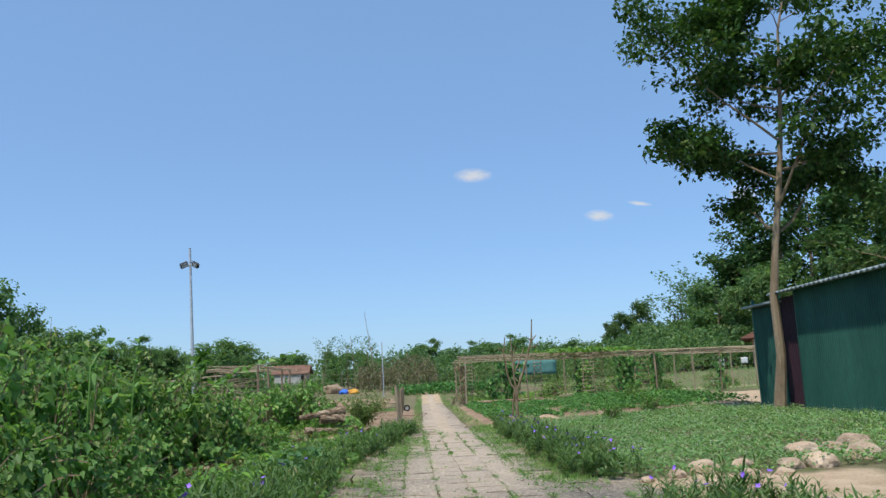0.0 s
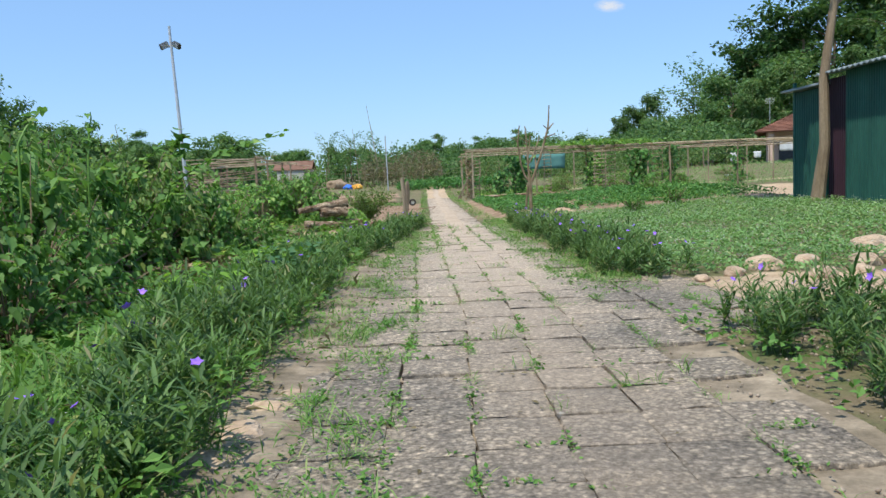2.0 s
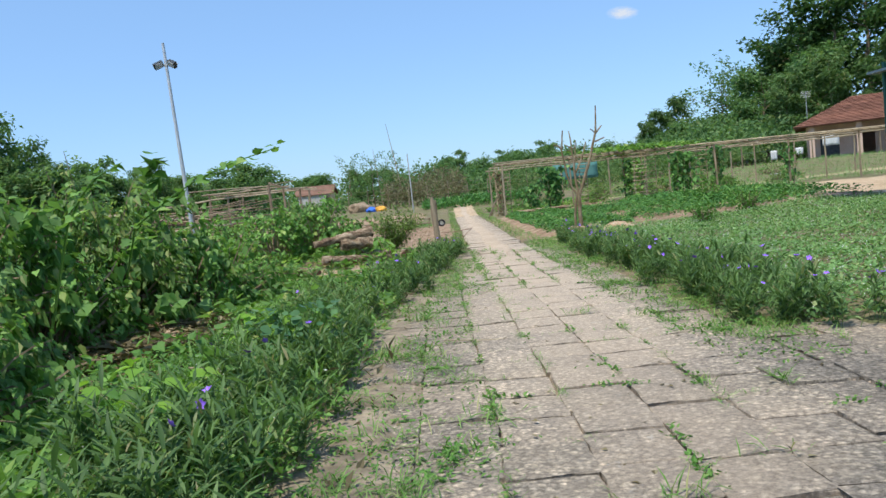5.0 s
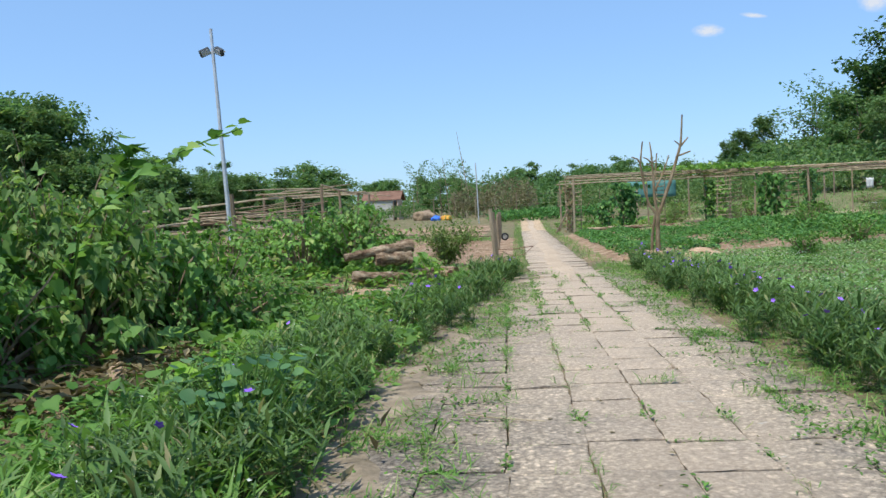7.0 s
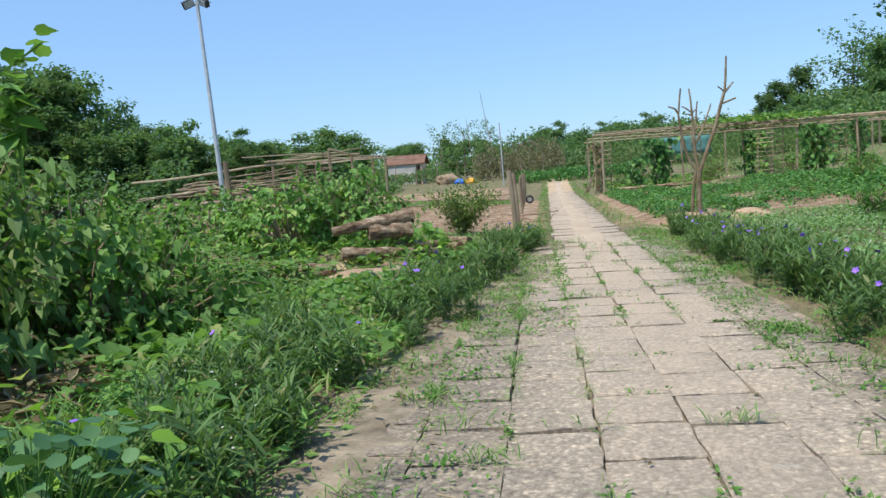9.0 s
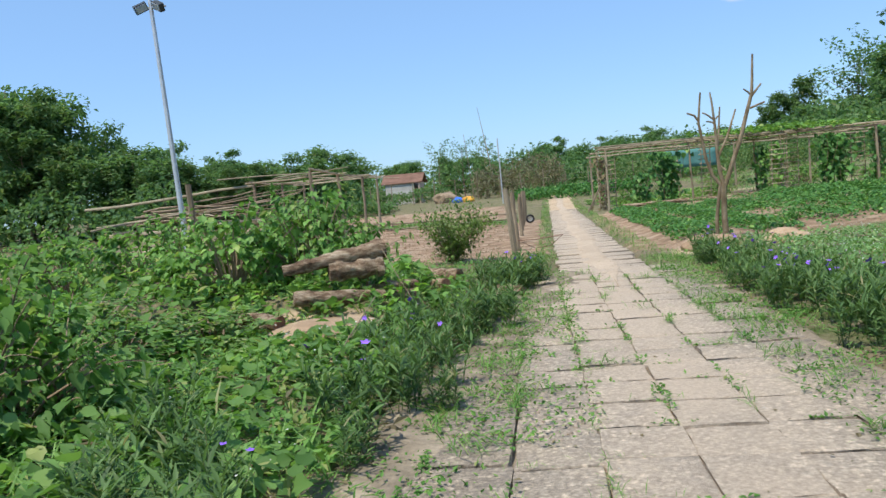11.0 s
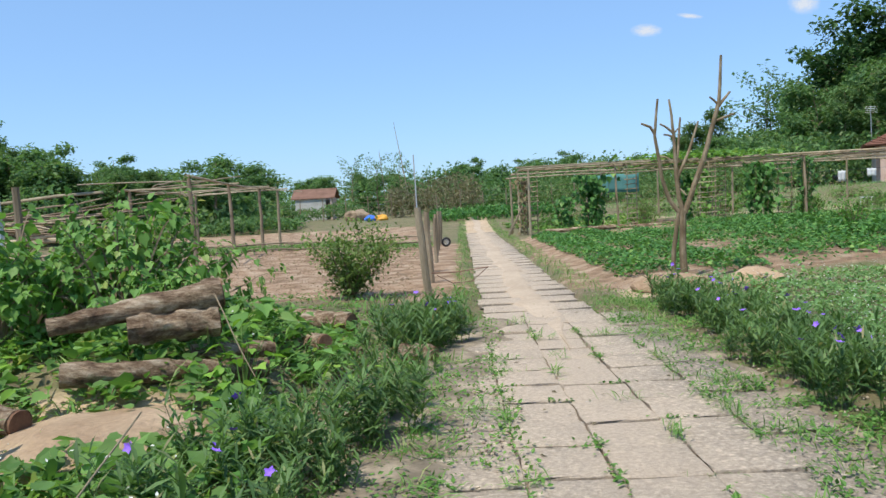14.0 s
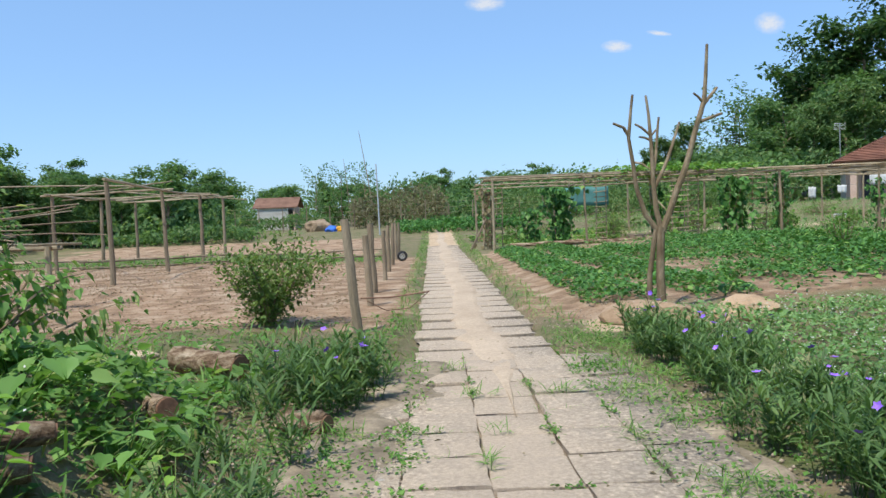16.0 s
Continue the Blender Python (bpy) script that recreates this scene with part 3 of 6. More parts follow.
def make_tree(seed, height, spread, r0, crown_from, leaves, size, mat, bark, clump=0.55, lean=(0.0, 0.0), shape=OVAL, limbs=9, upward=0.5, twigs=4, sides=7):
    """Trunk with limbs and twigs; leaves stand in loose clumps about the twigs, with gaps between."""
    g = np.random.default_rng(seed)
    trunk_pts = [Vector((lean[0] * (k / 8) ** 1.5 + g.normal(0, 0.012) * height * (k > 0) * 0.6, lean[1] * (k / 8) ** 1.5 + g.normal(0, 0.006) * height * (k > 0), height * 0.93 * k / 8)) for k in range(9)]
    rad = [r0 * (1.25 if k == 0 else 1) * (1 - 0.85 * k / 8) for k in range(9)]
    wood, tips = [tube(trunk_pts, rad, sides + 2)], []
    for k in range(limbs):
        t = crown_from + (0.95 - crown_from) * (k + g.random()) / limbs
        i = min(int(t * 8), 7)
        at = trunk_pts[i].lerp(trunk_pts[i + 1], t * 8 - i)
        a = 2.4 * k + g.normal(0, 0.5)
        reach = spread * (1.05 - 0.55 * abs((t - crown_from) / (1 - crown_from) - 0.35)) * g.uniform(0.65, 1.15)
        pts, rr, d = limb(at, (math.cos(a), math.sin(a), upward), reach, rad[i] * 0.5, rad[i] * 0.12, 5, 0.16, 0.05, g)
        wood.append(tube(pts, rr, sides - 2))
        for j in range(twigs):
            s = pts[2 + j % 4]
            b = a + g.normal(0, 0.9)
            q, qr, _ = limb(s, (math.cos(b), math.sin(b), g.normal(0.35, 0.4)), reach * g.uniform(0.25, 0.5), rad[i] * 0.16, rad[i] * 0.05, 3, 0.25, 0.02, g)
            wood.append(tube(q, qr, 4))
            tips += q[1:]
        tips += pts[3:]
    tips.append(trunk_pts[-1])
    tips = np.array([tuple(q) for q in tips])
    weight = g.random(len(tips)) ** 1.5 + 0.15
    pick = g.choice(len(tips), leaves, p=weight / weight.sum())
    near = g.normal(0, 1, (leaves, 3))
    near /= np.linalg.norm(near, axis=1)[:, None] + 1e-6
    near *= (g.random(leaves) ** 0.45)[:, None] * clump * spread * 0.32 * (0.7 + 0.6 * weight[pick])[:, None]
    near[:, 2] *= 0.75
    at = tips[pick] + near
    crown = strew(shape, at, g.uniform(0, 6.28, leaves), g.normal(-0.25, 0.6, leaves), g.normal(0, 0.6, leaves), size * g.uniform(0.6, 1.3, leaves))
    return merge(wood), crown


def plant_tree(name, geo, bark, leaf, label, category, at, group="", turn=0, scale=1.0):
    ob = thing(name, label, category, group, at=at)
    ob.rotation_euler[2] = turn
    ob.scale = (scale,) * 3
    part("trunk", geo[0], bark, ob, smooth=True)
    part("crown", geo[1], leaf, ob)
    return ob


# tall tree by the shed, leaning slightly away from the path
plant_tree("tree", make_tree(11, 12.5, 4.1, 0.13, 0.36, 26000, 0.17, M["tree"], M["pale_bark"], 0.36, (1.5, 0.3), limbs=18, twigs=6),
           M["pale_bark"], M["tree"], "tall slender broadleaf tree with dark foliage beside a green shed", "tree", (9.35, 21.5, tz(9.35, 21.5) - 0.05))

far_a = make_tree(21, 9, 3.4, 0.16, 0.25, 3100, 0.36, M["hazed_leaf"], M["bark"], 0.75, limbs=10, twigs=2, sides=5)
far_b = make_tree(22, 8, 2.6, 0.14, 0.15, 3000, 0.32, M["hazed_leaf"], M["bark"], 0.8, limbs=12, upward=0.8, twigs=2, sides=5)
far_c = make_tree(23, 10, 3.0, 0.15, 0.3, 3200, 0.33, M["hazed_leaf"], M["bark"], 0.6, limbs=12, upward=0.3, twigs=3, sides=5)
bamb = make_tree(24, 9, 2.3, 0.05, 0.2, 3100, 0.42, M["bamboo_leaf"], M["pole"], 0.7, shape=THIN, limbs=14, upward=1.6, sides=5, twigs=2)
grove = make_tree(26, 10, 3.0, 0.15, 0.22, 3300, 0.30, M["tree"], M["bark"], 0.6, limbs=13, upward=0.4, twigs=3, sides=5)
thin = make_tree(25, 7, 2.4, 0.08, 0.3, 700, 0.26, M["hazed_leaf"], M["bark"], 0.6, limbs=10, upward=1.1)
GEO = {}
for key, geo, bark, leaf in (("a", far_a, "bark", "hazed_leaf"), ("b", far_b, "bark", "hazed_leaf"), ("c", far_c, "bark", "hazed_leaf"), ("d", bamb, "pole", "bamboo_leaf"), ("e", thin, "bark", "hazed_leaf"), ("g", grove, "bark", "tree_far")):
    GEO[key] = (mesh_of("trunk", *geo[0], M[bark], True), mesh_of("crown", *geo[1], M[leaf]))
HIGH = {key: max(v.co.z for v in pair[1].vertices) for key, pair in GEO.items()}
WORDS = {"a": "dark green broadleaf tree at the edge of the garden", "b": "dense bushy tree at the edge of the garden", "c": "tall dark tree on the wooded rise",
         "d": "feathery bamboo clump at the edge of the garden", "e": "sparse thin tree with few leaves", "g": "tall shady dark green tree of a grove"}


def far_tree(kind, x, y, top, turn=None, sink=0.0, wide=1.0):
    """A tree whose crown reaches the height top above the datum."""
    ob = thing("bamboo_clump" if kind == "d" else "tree", WORDS[kind], "bamboo" if kind == "d" else "tree", "trees round the garden", at=(x, y, tz(x, y) - 0.1 - sink))
    s = max(0.2, (top - tz(x, y)) / HIGH[kind])
    ob.scale = (s * wide, s * wide, s)
    ob.rotation_euler[2] = turn if turn is not None else (x * 7.3 + y * 3.1) % 6.28
    part("trunk", GEO[kind][0], None, ob)
    part("crown", GEO[kind][1], None, ob)
    return ob


tree_rng = np.random.default_rng(5)
# wood along the far side of the field
WEST = ([-46, -36, -32.7, -30.2, -28, -23, -20.5, -18.6, -16.9], [12, 12, 11.2, 7.5, 6.3, 6.0, 4.7, 4.8, 3.8])
for k in range(26):
    x = -46 + 29.5 * k / 25 + tree_rng.normal(0, 0.3)
    far_tree("bdabc"[k % 5], x, 64 + tree_rng.normal(0, 2.0), float(np.interp(x, *WEST)) + tree_rng.normal(0, 0.35), wide=0.95 if x < -29 else 1.25)
for k in range(12):
    x = -34 + 1.4 * k
    far_tree("bd"[k % 2], x, 60 + tree_rng.normal(0, 1.0), 0.93 * float(np.interp(x, *WEST)) + tree_rng.normal(0, 0.3), wide=1.5)
for k in range(8):
    far_tree("ba"[k % 2], -34 + 2.4 * k, 82 + tree_rng.normal(0, 2), 5.6 + tree_rng.normal(0, 0.4), wide=1.6)
# skyline ahead
NORTH = ([-34, -18.8, -11.8, -6.8, -0.5, 2, 5, 8.4, 13.5, 19, 27.5, 32, 46], [6, 5.8, 6.0, 5.6, 5.6, 6.4, 5.4, 6.0, 6.2, 5.5, 6.2, 7.6, 9.5])
for k in range(42):
    x = -34 + 76 * k / 41 + tree_rng.normal(0, 0.8)
    far_tree("abdba"[k % 5], x, 106 + tree_rng.normal(0, 4), float(np.interp(x, *NORTH)) + tree_rng.normal(0, 0.35), wide=1.6)
for x, y, top, kind in ((-9.5, 88, 6.6, "e"), (-4.5, 80, 6.0, "e"), (-6.8, 84, 6.4, "e"), (2.4, 118, 7.9, "c"), (9.5, 120, 7.4, "c"), (15.5, 120, 8.2, "c"), (12.0, 120, 7.2, "a"),
                        (-14.3, 62, 5.4, "a"), (-14.0, 67, 4.2, "b"), (-15.5, 64, 4.3, "b"), (-18, 62, 4.6, "d"), (-5.0, 80, 3.6, "b"), (4.5, 92, 5.2, "b"), (0.5, 95, 5.4, "b")):
    far_tree(kind, x, y, top, wide=1.15 if kind != "a" else 1.5)
# wooded rise behind the house
for x, y, top, kind in ((35.0, 104, 14.6, "e"), (37.5, 103, 15.5, "e"), (36.3, 106, 13.6, "e"), (41.5, 103, 17.5, "g"), (43, 100, 19.5, "g"), (46, 98, 22, "g"), (49, 96, 24, "g"), (53, 96, 25, "g"), (57, 92, 26, "g"), (41.5, 108, 14, "b"), (45, 106, 17, "b"), (48, 106, 20, "g"),
                        (31.5, 112, 11.8, "d"), (29.5, 112, 10.2, "d"), (28, 114, 9.0, "d"), (35, 86, 10.5, "d"), (39, 85, 12, "d"), (43, 83, 13, "d"), (47, 82, 14, "d"), (32.5, 90, 9.0, "b"), (29, 92, 7.2, "b"), (25, 94, 6.2, "b"), (51, 78, 16, "c"), (36, 94, 12, "a"), (41, 92, 14, "b")):
    far_tree(kind, x, y, top, wide=1.25)
for x, y, top, kind in ((18.3, 29, 9.5, "g"), (20.0, 26, 11.5, "g"), (16.8, 23, 10.5, "g"), (20.5, 32, 9.0, "d"), (20, 20, 12, "g"), (17, 16, 11.0, "g"), (25.5, 38, 9.5, "g")):
    far_tree(kind, x, y, top, wide=1.2)


def thicket(name, count, size, mat, box, top, label, seed, shape=OVAL):
    """Undergrowth: leaves in a low rolling mass."""
    g = np.random.default_rng(seed)
    x, y = g.uniform(box[0], box[2], count), g.uniform(box[1], box[3], count)
    h = top * (0.65 + 0.35 * wave(x, y, 0.5, seed) + 0.2 * wave(x, y, 1.7, seed + 1))
    z = terrain(x, y) + np.maximum(h, 0.3) * g.random(count) ** 0.5
    return solo(name, strew(shape, np.stack([x, y, z], -1), g.uniform(0, 6.28, count), g.normal(-0.1, 0.7, count), g.normal(0, 0.6, count), size * g.uniform(0.6, 1.4, count)), mat, label, "undergrowth", kind="stuff")


thicket("undergrowth", 14000, 0.40, M["hazed_leaf"], (-40, 96, 24, 106), 4.4, "dark green scrub behind the far fence", 31)
thicket("undergrowth", 9000, 0.36, M["hazed_leaf"], (-28, 60, -12.5, 74), 2.6, "green scrub behind the far field", 32)
thicket("undergrowth", 14000, 0.42, M["hazed_leaf"], (22, 78, 56, 92), 5.5, "dark green scrub on the rise behind the house", 33)
thicket("undergrowth", 6000, 0.36, M["bamboo_leaf"], (5, 68, 26, 84), 3.0, "pale green scrub behind the trellis", 34, THIN)
thicket("undergrowth", 9000, 0.36, M["hazed_leaf"], (-48, 54, -20, 64), 4.0, "dark scrub under the trees along the field", 35)
thicket("undergrowth", 5000, 0.36, M["tree"], (16.5, 14, 24, 28), 3.2, "dark scrub behind the shed", 38)
thicket("brushwood", 2600, 0.36, M["brush"], (-5.0, 72, 2.0, 77), 3.2, "dry brown brushwood standing beyond the field", 36, THIN)
thicket("undergrowth", 9000, 0.34, M["hazed_leaf"], (-4, 82, 14, 94), 4.6, "green scrub beyond the vegetable patch", 39)
thicket("undergrowth", 7000, 0.34, M["hazed_leaf"], (-34, 76, -16, 88), 4.2, "green scrub beyond the field", 40)
thicket("undergrowth", 7000, 0.34, M["bamboo_leaf"], (12, 88, 34, 98), 4.8, "pale green scrub on the rise", 44)
thicket("undergrowth", 3500, 0.26, M["hazed_leaf"], (-18, 58, -9, 63), 1.1, "low scrub along the far fence", 45)
thicket("undergrowth", 2500, 0.24, M["hazed_leaf"], (-18, 85.5, -8, 88.5), 1.7, "low scrub in front of the far hut", 46)
thicket("vegetable_patch", 5000, 0.22, M["crop"], (-1.5, 60, 6, 68), 0.7, "leafy green vegetable patch at the end of the path", 37)


# ---- shrubs on the wild side of the path ----
def make_shrub(seed, leaves, size, shape, sprays=50):
    """Arching stems that carry leafy sprays; open between the sprays, ragged on top. About one metre all round."""
    g = np.random.default_rng(seed)
    stems, at, yaw, pitch, big = [], [], [], [], []
    per = leaves // sprays
    for k in range(sprays):
        a, up = 2.4 * k + g.normal(0, 0.3), math.asin(min(1.0, ((k + 0.5) / sprays) ** 0.8))
        lump = 1 + 0.22 * math.sin(3 * a + seed) * math.cos(up)
        r = g.uniform(0.45, 0.8) * lump
        s = Vector((r * math.cos(up) * math.cos(a), r * math.cos(up) * math.sin(a), 0.06 + r * math.sin(up)))
        b = a + g.normal(0, 0.5)
        d = Vector((math.cos(b) * math.cos(up), math.sin(b) * math.cos(up), 0.25 + math.sin(up) * g.uniform(0.2, 1.0)))
        length = g.uniform(0.25, 0.5) * (1.25 if k > sprays * 0.85 else 1)
        line = [s + d * (length * t) - Vector((0, 0, 0.3 * length * t * t)) for t in (0, 0.35, 0.7, 1.0)]
        stems.append(tube([Vector((s.x * 0.25, s.y * 0.25, 0)), Vector((s.x * 0.7, s.y * 0.7, s.z * 0.75))] + line, [0.012, 0.01, 0.008, 0.006, 0.005, 0.003], 3))
        leaf = size * g.uniform(0.65, 1.35)
        for j in range(per):
            t = (j + g.random()) / per
            q = s + d * (length * t) - Vector((0, 0, 0.3 * length * t * t))
            at.append((q.x + g.normal(0, 0.045), q.y + g.normal(0, 0.045), max(0.02, q.z + g.normal(0, 0.035))))
            yaw.append(b - 1.57 + (1 if j % 2 else -1) * g.uniform(0.3, 1.3))
            pitch.append(g.normal(-0.85, 0.35) + 0.45 * math.sin(up) + 0.25 * t)
            big.append(leaf * g.uniform(0.6, 1.2) * (1.1 - 0.35 * t))
    n = len(at)
    return merge(stems), strew(shape, at, yaw, pitch, g.normal(0, 0.35, n), big)


SHRUBS = []
for k in range(5):
    geo = make_shrub(50 + k, (1200, 1700, 1600, 1600, 1200)[k], (0.105, 0.085, 0.095, 0.08, 0.09)[k], (LOBED, HEART, HEART, oval_shape(0.6), LOBED)[k], 60)
    SHRUBS.append((mesh_of("stems", *geo[0], M["bark"]), mesh_of("leaves", *geo[1], M[("shrub", "pale_shrub", "shrub", "weed", "vine")[k]])))


def shrub(k, x, y, r, h, label="tangled leafy green shrub with broad lobed leaves", group="shrubs beside the path"):
    ob = thing("shrub", label, "shrub", group, at=(x, y, tz(x, y) - 0.02))
    ob.scale = (r, r, h)
    ob.rotation_euler[2] = (x * 5.1 + y * 9.7) % 6.28
    part("stem", SHRUBS[k][0], None, ob)
    part("foliage", SHRUBS[k][1], None, ob)
    return ob


shrub_rng = np.random.default_rng(12)
k = 0
for row_x, count, h0 in ((-2.75, 15, 1.05), (-3.5, 14, 1.5), (-4.5, 11, 1.85), (-5.8, 7, 2.05), (-7.4, 5, 2.0)):
    for j in range(count):
        y = 5.0 + (18.6 - 5.0) * (j + 0.5) / count + shrub_rng.normal(0, 0.3)
        fade = 1 - 0.6 * float(sstep(15.0, 18.0, y))
        x, wide, tall = row_x + shrub_rng.normal(0, 0.2), shrub_rng.uniform(0.75, 1.1), shrub_rng.uniform(0.8, 1.15)
        k += 1
        # trampled dry clearing before the taller shrubs
        if x > -3.2 and 11.2 < y < 14.9:
            continue
        shrub((0, 1, 2, 4, 1, 0, 3)[k % 7], x, y, wide * (0.8 if h0 < 1.2 else 1.1), h0 * fade * tall)
for x, y, r, h, v in ((-3.6, 14.7, 1.1, 1.7, 1), (-4.1, 13.5, 1.15, 1.75, 0), (-3.0, 15.4, 0.9, 1.3, 4), (-4.1, 12.0, 1.1, 1.6, 4), (-3.7, 9.0, 1.15, 1.75, 0), (-3.6, 10.8, 1.1, 1.65, 2)):
    shrub(v, x, y, r, h)
for x, y, r, h, v in ((-1.75, 20.15, 0.5, 0.6, 4), (-2.15, 20.45, 0.85, 1.12, 4), (-2.9, 20.0, 0.9, 1.0, 4), (-2.3, 21.3, 0.9, 1.2, 1), (-2.7, 20.9, 0.7, 0.8, 2), (-3.6, 20.6, 0.8, 0.9, 4), (-4.6, 21.4, 1.0, 1.0, 2),
                      (-6.0, 22.0, 1.2, 1.1, 0), (-7.5, 24.0, 1.2, 1.1, 2), (-9, 26, 1.3, 1.0, 1), (-9.5, 22, 1.4, 1.4, 0), (-11.5, 25, 1.5, 1.4, 3)):
    shrub(v, x, y, r, h, "bright green climbing shrub growing over a log pile", "shrubs by the logs")


for x, y, r, h, v in ((4.2, 48.5, 0.7, 1.0, 0), (7.4, 46.2, 0.6, 0.7, 2), (8.6, 50.5, 0.8, 1.1, 1), (11.0, 49.0, 0.9, 0.9, 3), (14.2, 46.0, 0.6, 1.2, 4), (15.5, 50.5, 0.9, 1.0, 0), (13.0, 53.0, 1.2, 1.3, 2), (17.8, 48.5, 0.7, 0.8, 1), (6.0, 54.5, 1.2, 1.2, 3), (10.0, 56.0, 1.4, 1.3, 1), (20.0, 52.0, 0.8, 0.9, 2), (3.2, 52.5, 0.9, 0.8, 4), (16.0, 57.0, 1.3, 1.4, 0), (21.5, 58.0, 1.2, 1.0, 3)):
    shrub(v, x, y, r, h * 0.7, "green vegetable bush growing under the trellis", "bushes under the trellis")


def sprig(x, y, z, way, length, leaves, size, seed, label="arching vine shoot with young leaves"):
    """A shoot that reaches out of the shrubs."""
    g = np.random.default_rng(seed)
    base = tz(x, y)
    pts = [Vector((x, y, base)), Vector((x + way[0] * 0.1, y + way[1] * 0.1, base + (z - base) * 0.7))]
    more, _, _ = limb((x + way[0] * 0.2, y + way[1] * 0.2, z), way, length, 0.006, 0.002, 7, 0.12, 0.0, g)
    pts += more
    ob = thing("vine_shoot", label, "vine", "shoots above the shrubs")
    part("stem", tube(pts, [0.013, 0.012] + list(np.linspace(0.011, 0.006, len(more))), 5), M["vine"], ob)
    pick = g.integers(0, len(more), leaves)
    at = np.array([tuple(more[i]) for i in pick]) + g.normal(0, 0.03, (leaves, 3))
    part("foliage", strew(LOBED, at, g.uniform(0, 6.28, leaves), g.normal(-0.1, 0.5, leaves), g.normal(0, 0.4, leaves), size * g.uniform(0.6, 1.2, leaves)), M["vine"], ob)
    return ob


def arching_shoot(root, start, tip, leaves, size, seed):
    """A long shoot that leans out of the shrubs, leaves on both sides."""
    g = np.random.default_rng(seed)
    root, start, tip = Vector(root), Vector(start), Vector(tip)
    line = [start.lerp(tip, k / 8) + Vector((0, 0, 0.10 * math.sin(math.pi * k / 8))) for k in range(9)]
    ob = thing("vine_shoot", "long arching vine shoot with young leaves", "vine", "shoots above the shrubs")
    part("stem", tube([root, root.lerp(start, 0.6)] + line, [0.014, 0.012] + list(np.linspace(0.010, 0.004, 9)), 5), M["vine"], ob)
    t = (np.arange(leaves) + g.random(leaves)) / leaves
    at = np.array([tuple(line[int(8 * u)].lerp(line[min(8, int(8 * u) + 1)], 8 * u % 1)) for u in np.minimum(t, 0.999)]) + g.normal(0, 0.02, (leaves, 3))
    ahead = math.atan2(tip.y - start.y, tip.x - start.x) - 1.57
    part("foliage", strew(LOBED, at, ahead + np.where(np.arange(leaves) % 2, 1, -1) * g.uniform(0.5, 1.4, leaves), g.normal(0.1, 0.4, leaves), g.normal(0, 0.4, leaves), size * g.uniform(0.6, 1.2, leaves) * (1.3 - 0.7 * t)), M["vine"], ob)


arching_shoot((-3.3, 14.2, 0.0), (-2.7, 13.6, 1.2), (-1.06, 12.41, 1.70), 34, 0.12, 3)
arching_shoot((-3.2, 12.6, 0.0), (-2.7, 12.3, 1.25), (-2.0, 11.7, 1.62), 18, 0.11, 5)
sprig(-2.98, 14.94, 1.6, (0.05, 0.0, 1.0), 0.32, 22, 0.17, 4, "upright shoot with a rosette of long leaves")
sprig(-2.75, 10.0, 1.55, (0.1, 0.1, 1.0), 0.4, 9, 0.09, 6)
sprig(-2.9, 11.6, 1.6, (0.2, 0.1, 1.0), 0.35, 10, 0.09, 7)


# ---- Mexican petunias along both edges ----
def make_petunia(seed):
    g = np.random.default_rng(seed)
    stems, at, yaw, pitch, size, tops = [], [], [], [], [], []
    for k in range(7):
        a = g.uniform(0, 6.28)
        h = g.uniform(0.28, 0.52)
        pts, rr, _ = limb((g.normal(0, 0.05), g.normal(0, 0.05), 0), (0.28 * math.cos(a), 0.28 * math.sin(a), 1), h, 0.004, 0.002, 4, 0.08, 0.0, g)
        stems.append(tube(pts, rr, 3))
        tops.append(pts[-1])
        for j in range(7):
            t = 0.3 + 0.7 * j / 6
            i = min(int(t * 4), 3)
            q = pts[i].lerp(pts[i + 1], t * 4 - i)
            b = j * 1.57 + g.normal(0, 0.3)
            for s in (0, 3.14):
                at.append(tuple(q))
                yaw.append(b + s)
                pitch.append(g.normal(0.55, 0.22) + 0.35 * t)
                size.append(g.uniform(0.09, 0.18))
    n = len(at)
    return merge(stems), strew(LANCE, at, yaw, pitch, g.normal(0, 0.3, n), size), tops


PETUNIAS = []
for k in range(6):
    geo = make_petunia(70 + k)
    PETUNIAS.append((mesh_of("stems", *geo[0], M["petunia"]), mesh_of("leaves", *geo[1], M["petunia"]), geo[2], merge([geo[0], geo[1]])))
flower_mesh = mesh_of("flower", STAR[0] * 0.035, STAR[1], M["petal"])
pet_rng = np.random.default_rng(9)
spots = []
for count, x0, x1, y0, y1 in ((170, -0.62, -1.5, 4.6, 15.5), (40, -0.15, -0.9, 15.5, 18.6), (14, 0.05, -0.5, 18.6, 20.4), (34, 0.32, -0.45, 20.9, 22.4), (75, 2.45, 3.7, 5.4, 9.3), (240, 2.42, 3.15, 11.9, 23.6)):
    for _ in range(count):
        t = pet_rng.random()
        spots.append((x0 + (x1 - x0) * t ** 1.1 + pet_rng.normal(0, 0.06), pet_rng.uniform(y0, y1)))
spots.sort(key=lambda s: s[1])
single, massed = spots[::2][:290], spots[1::2] + spots[::2][290:]
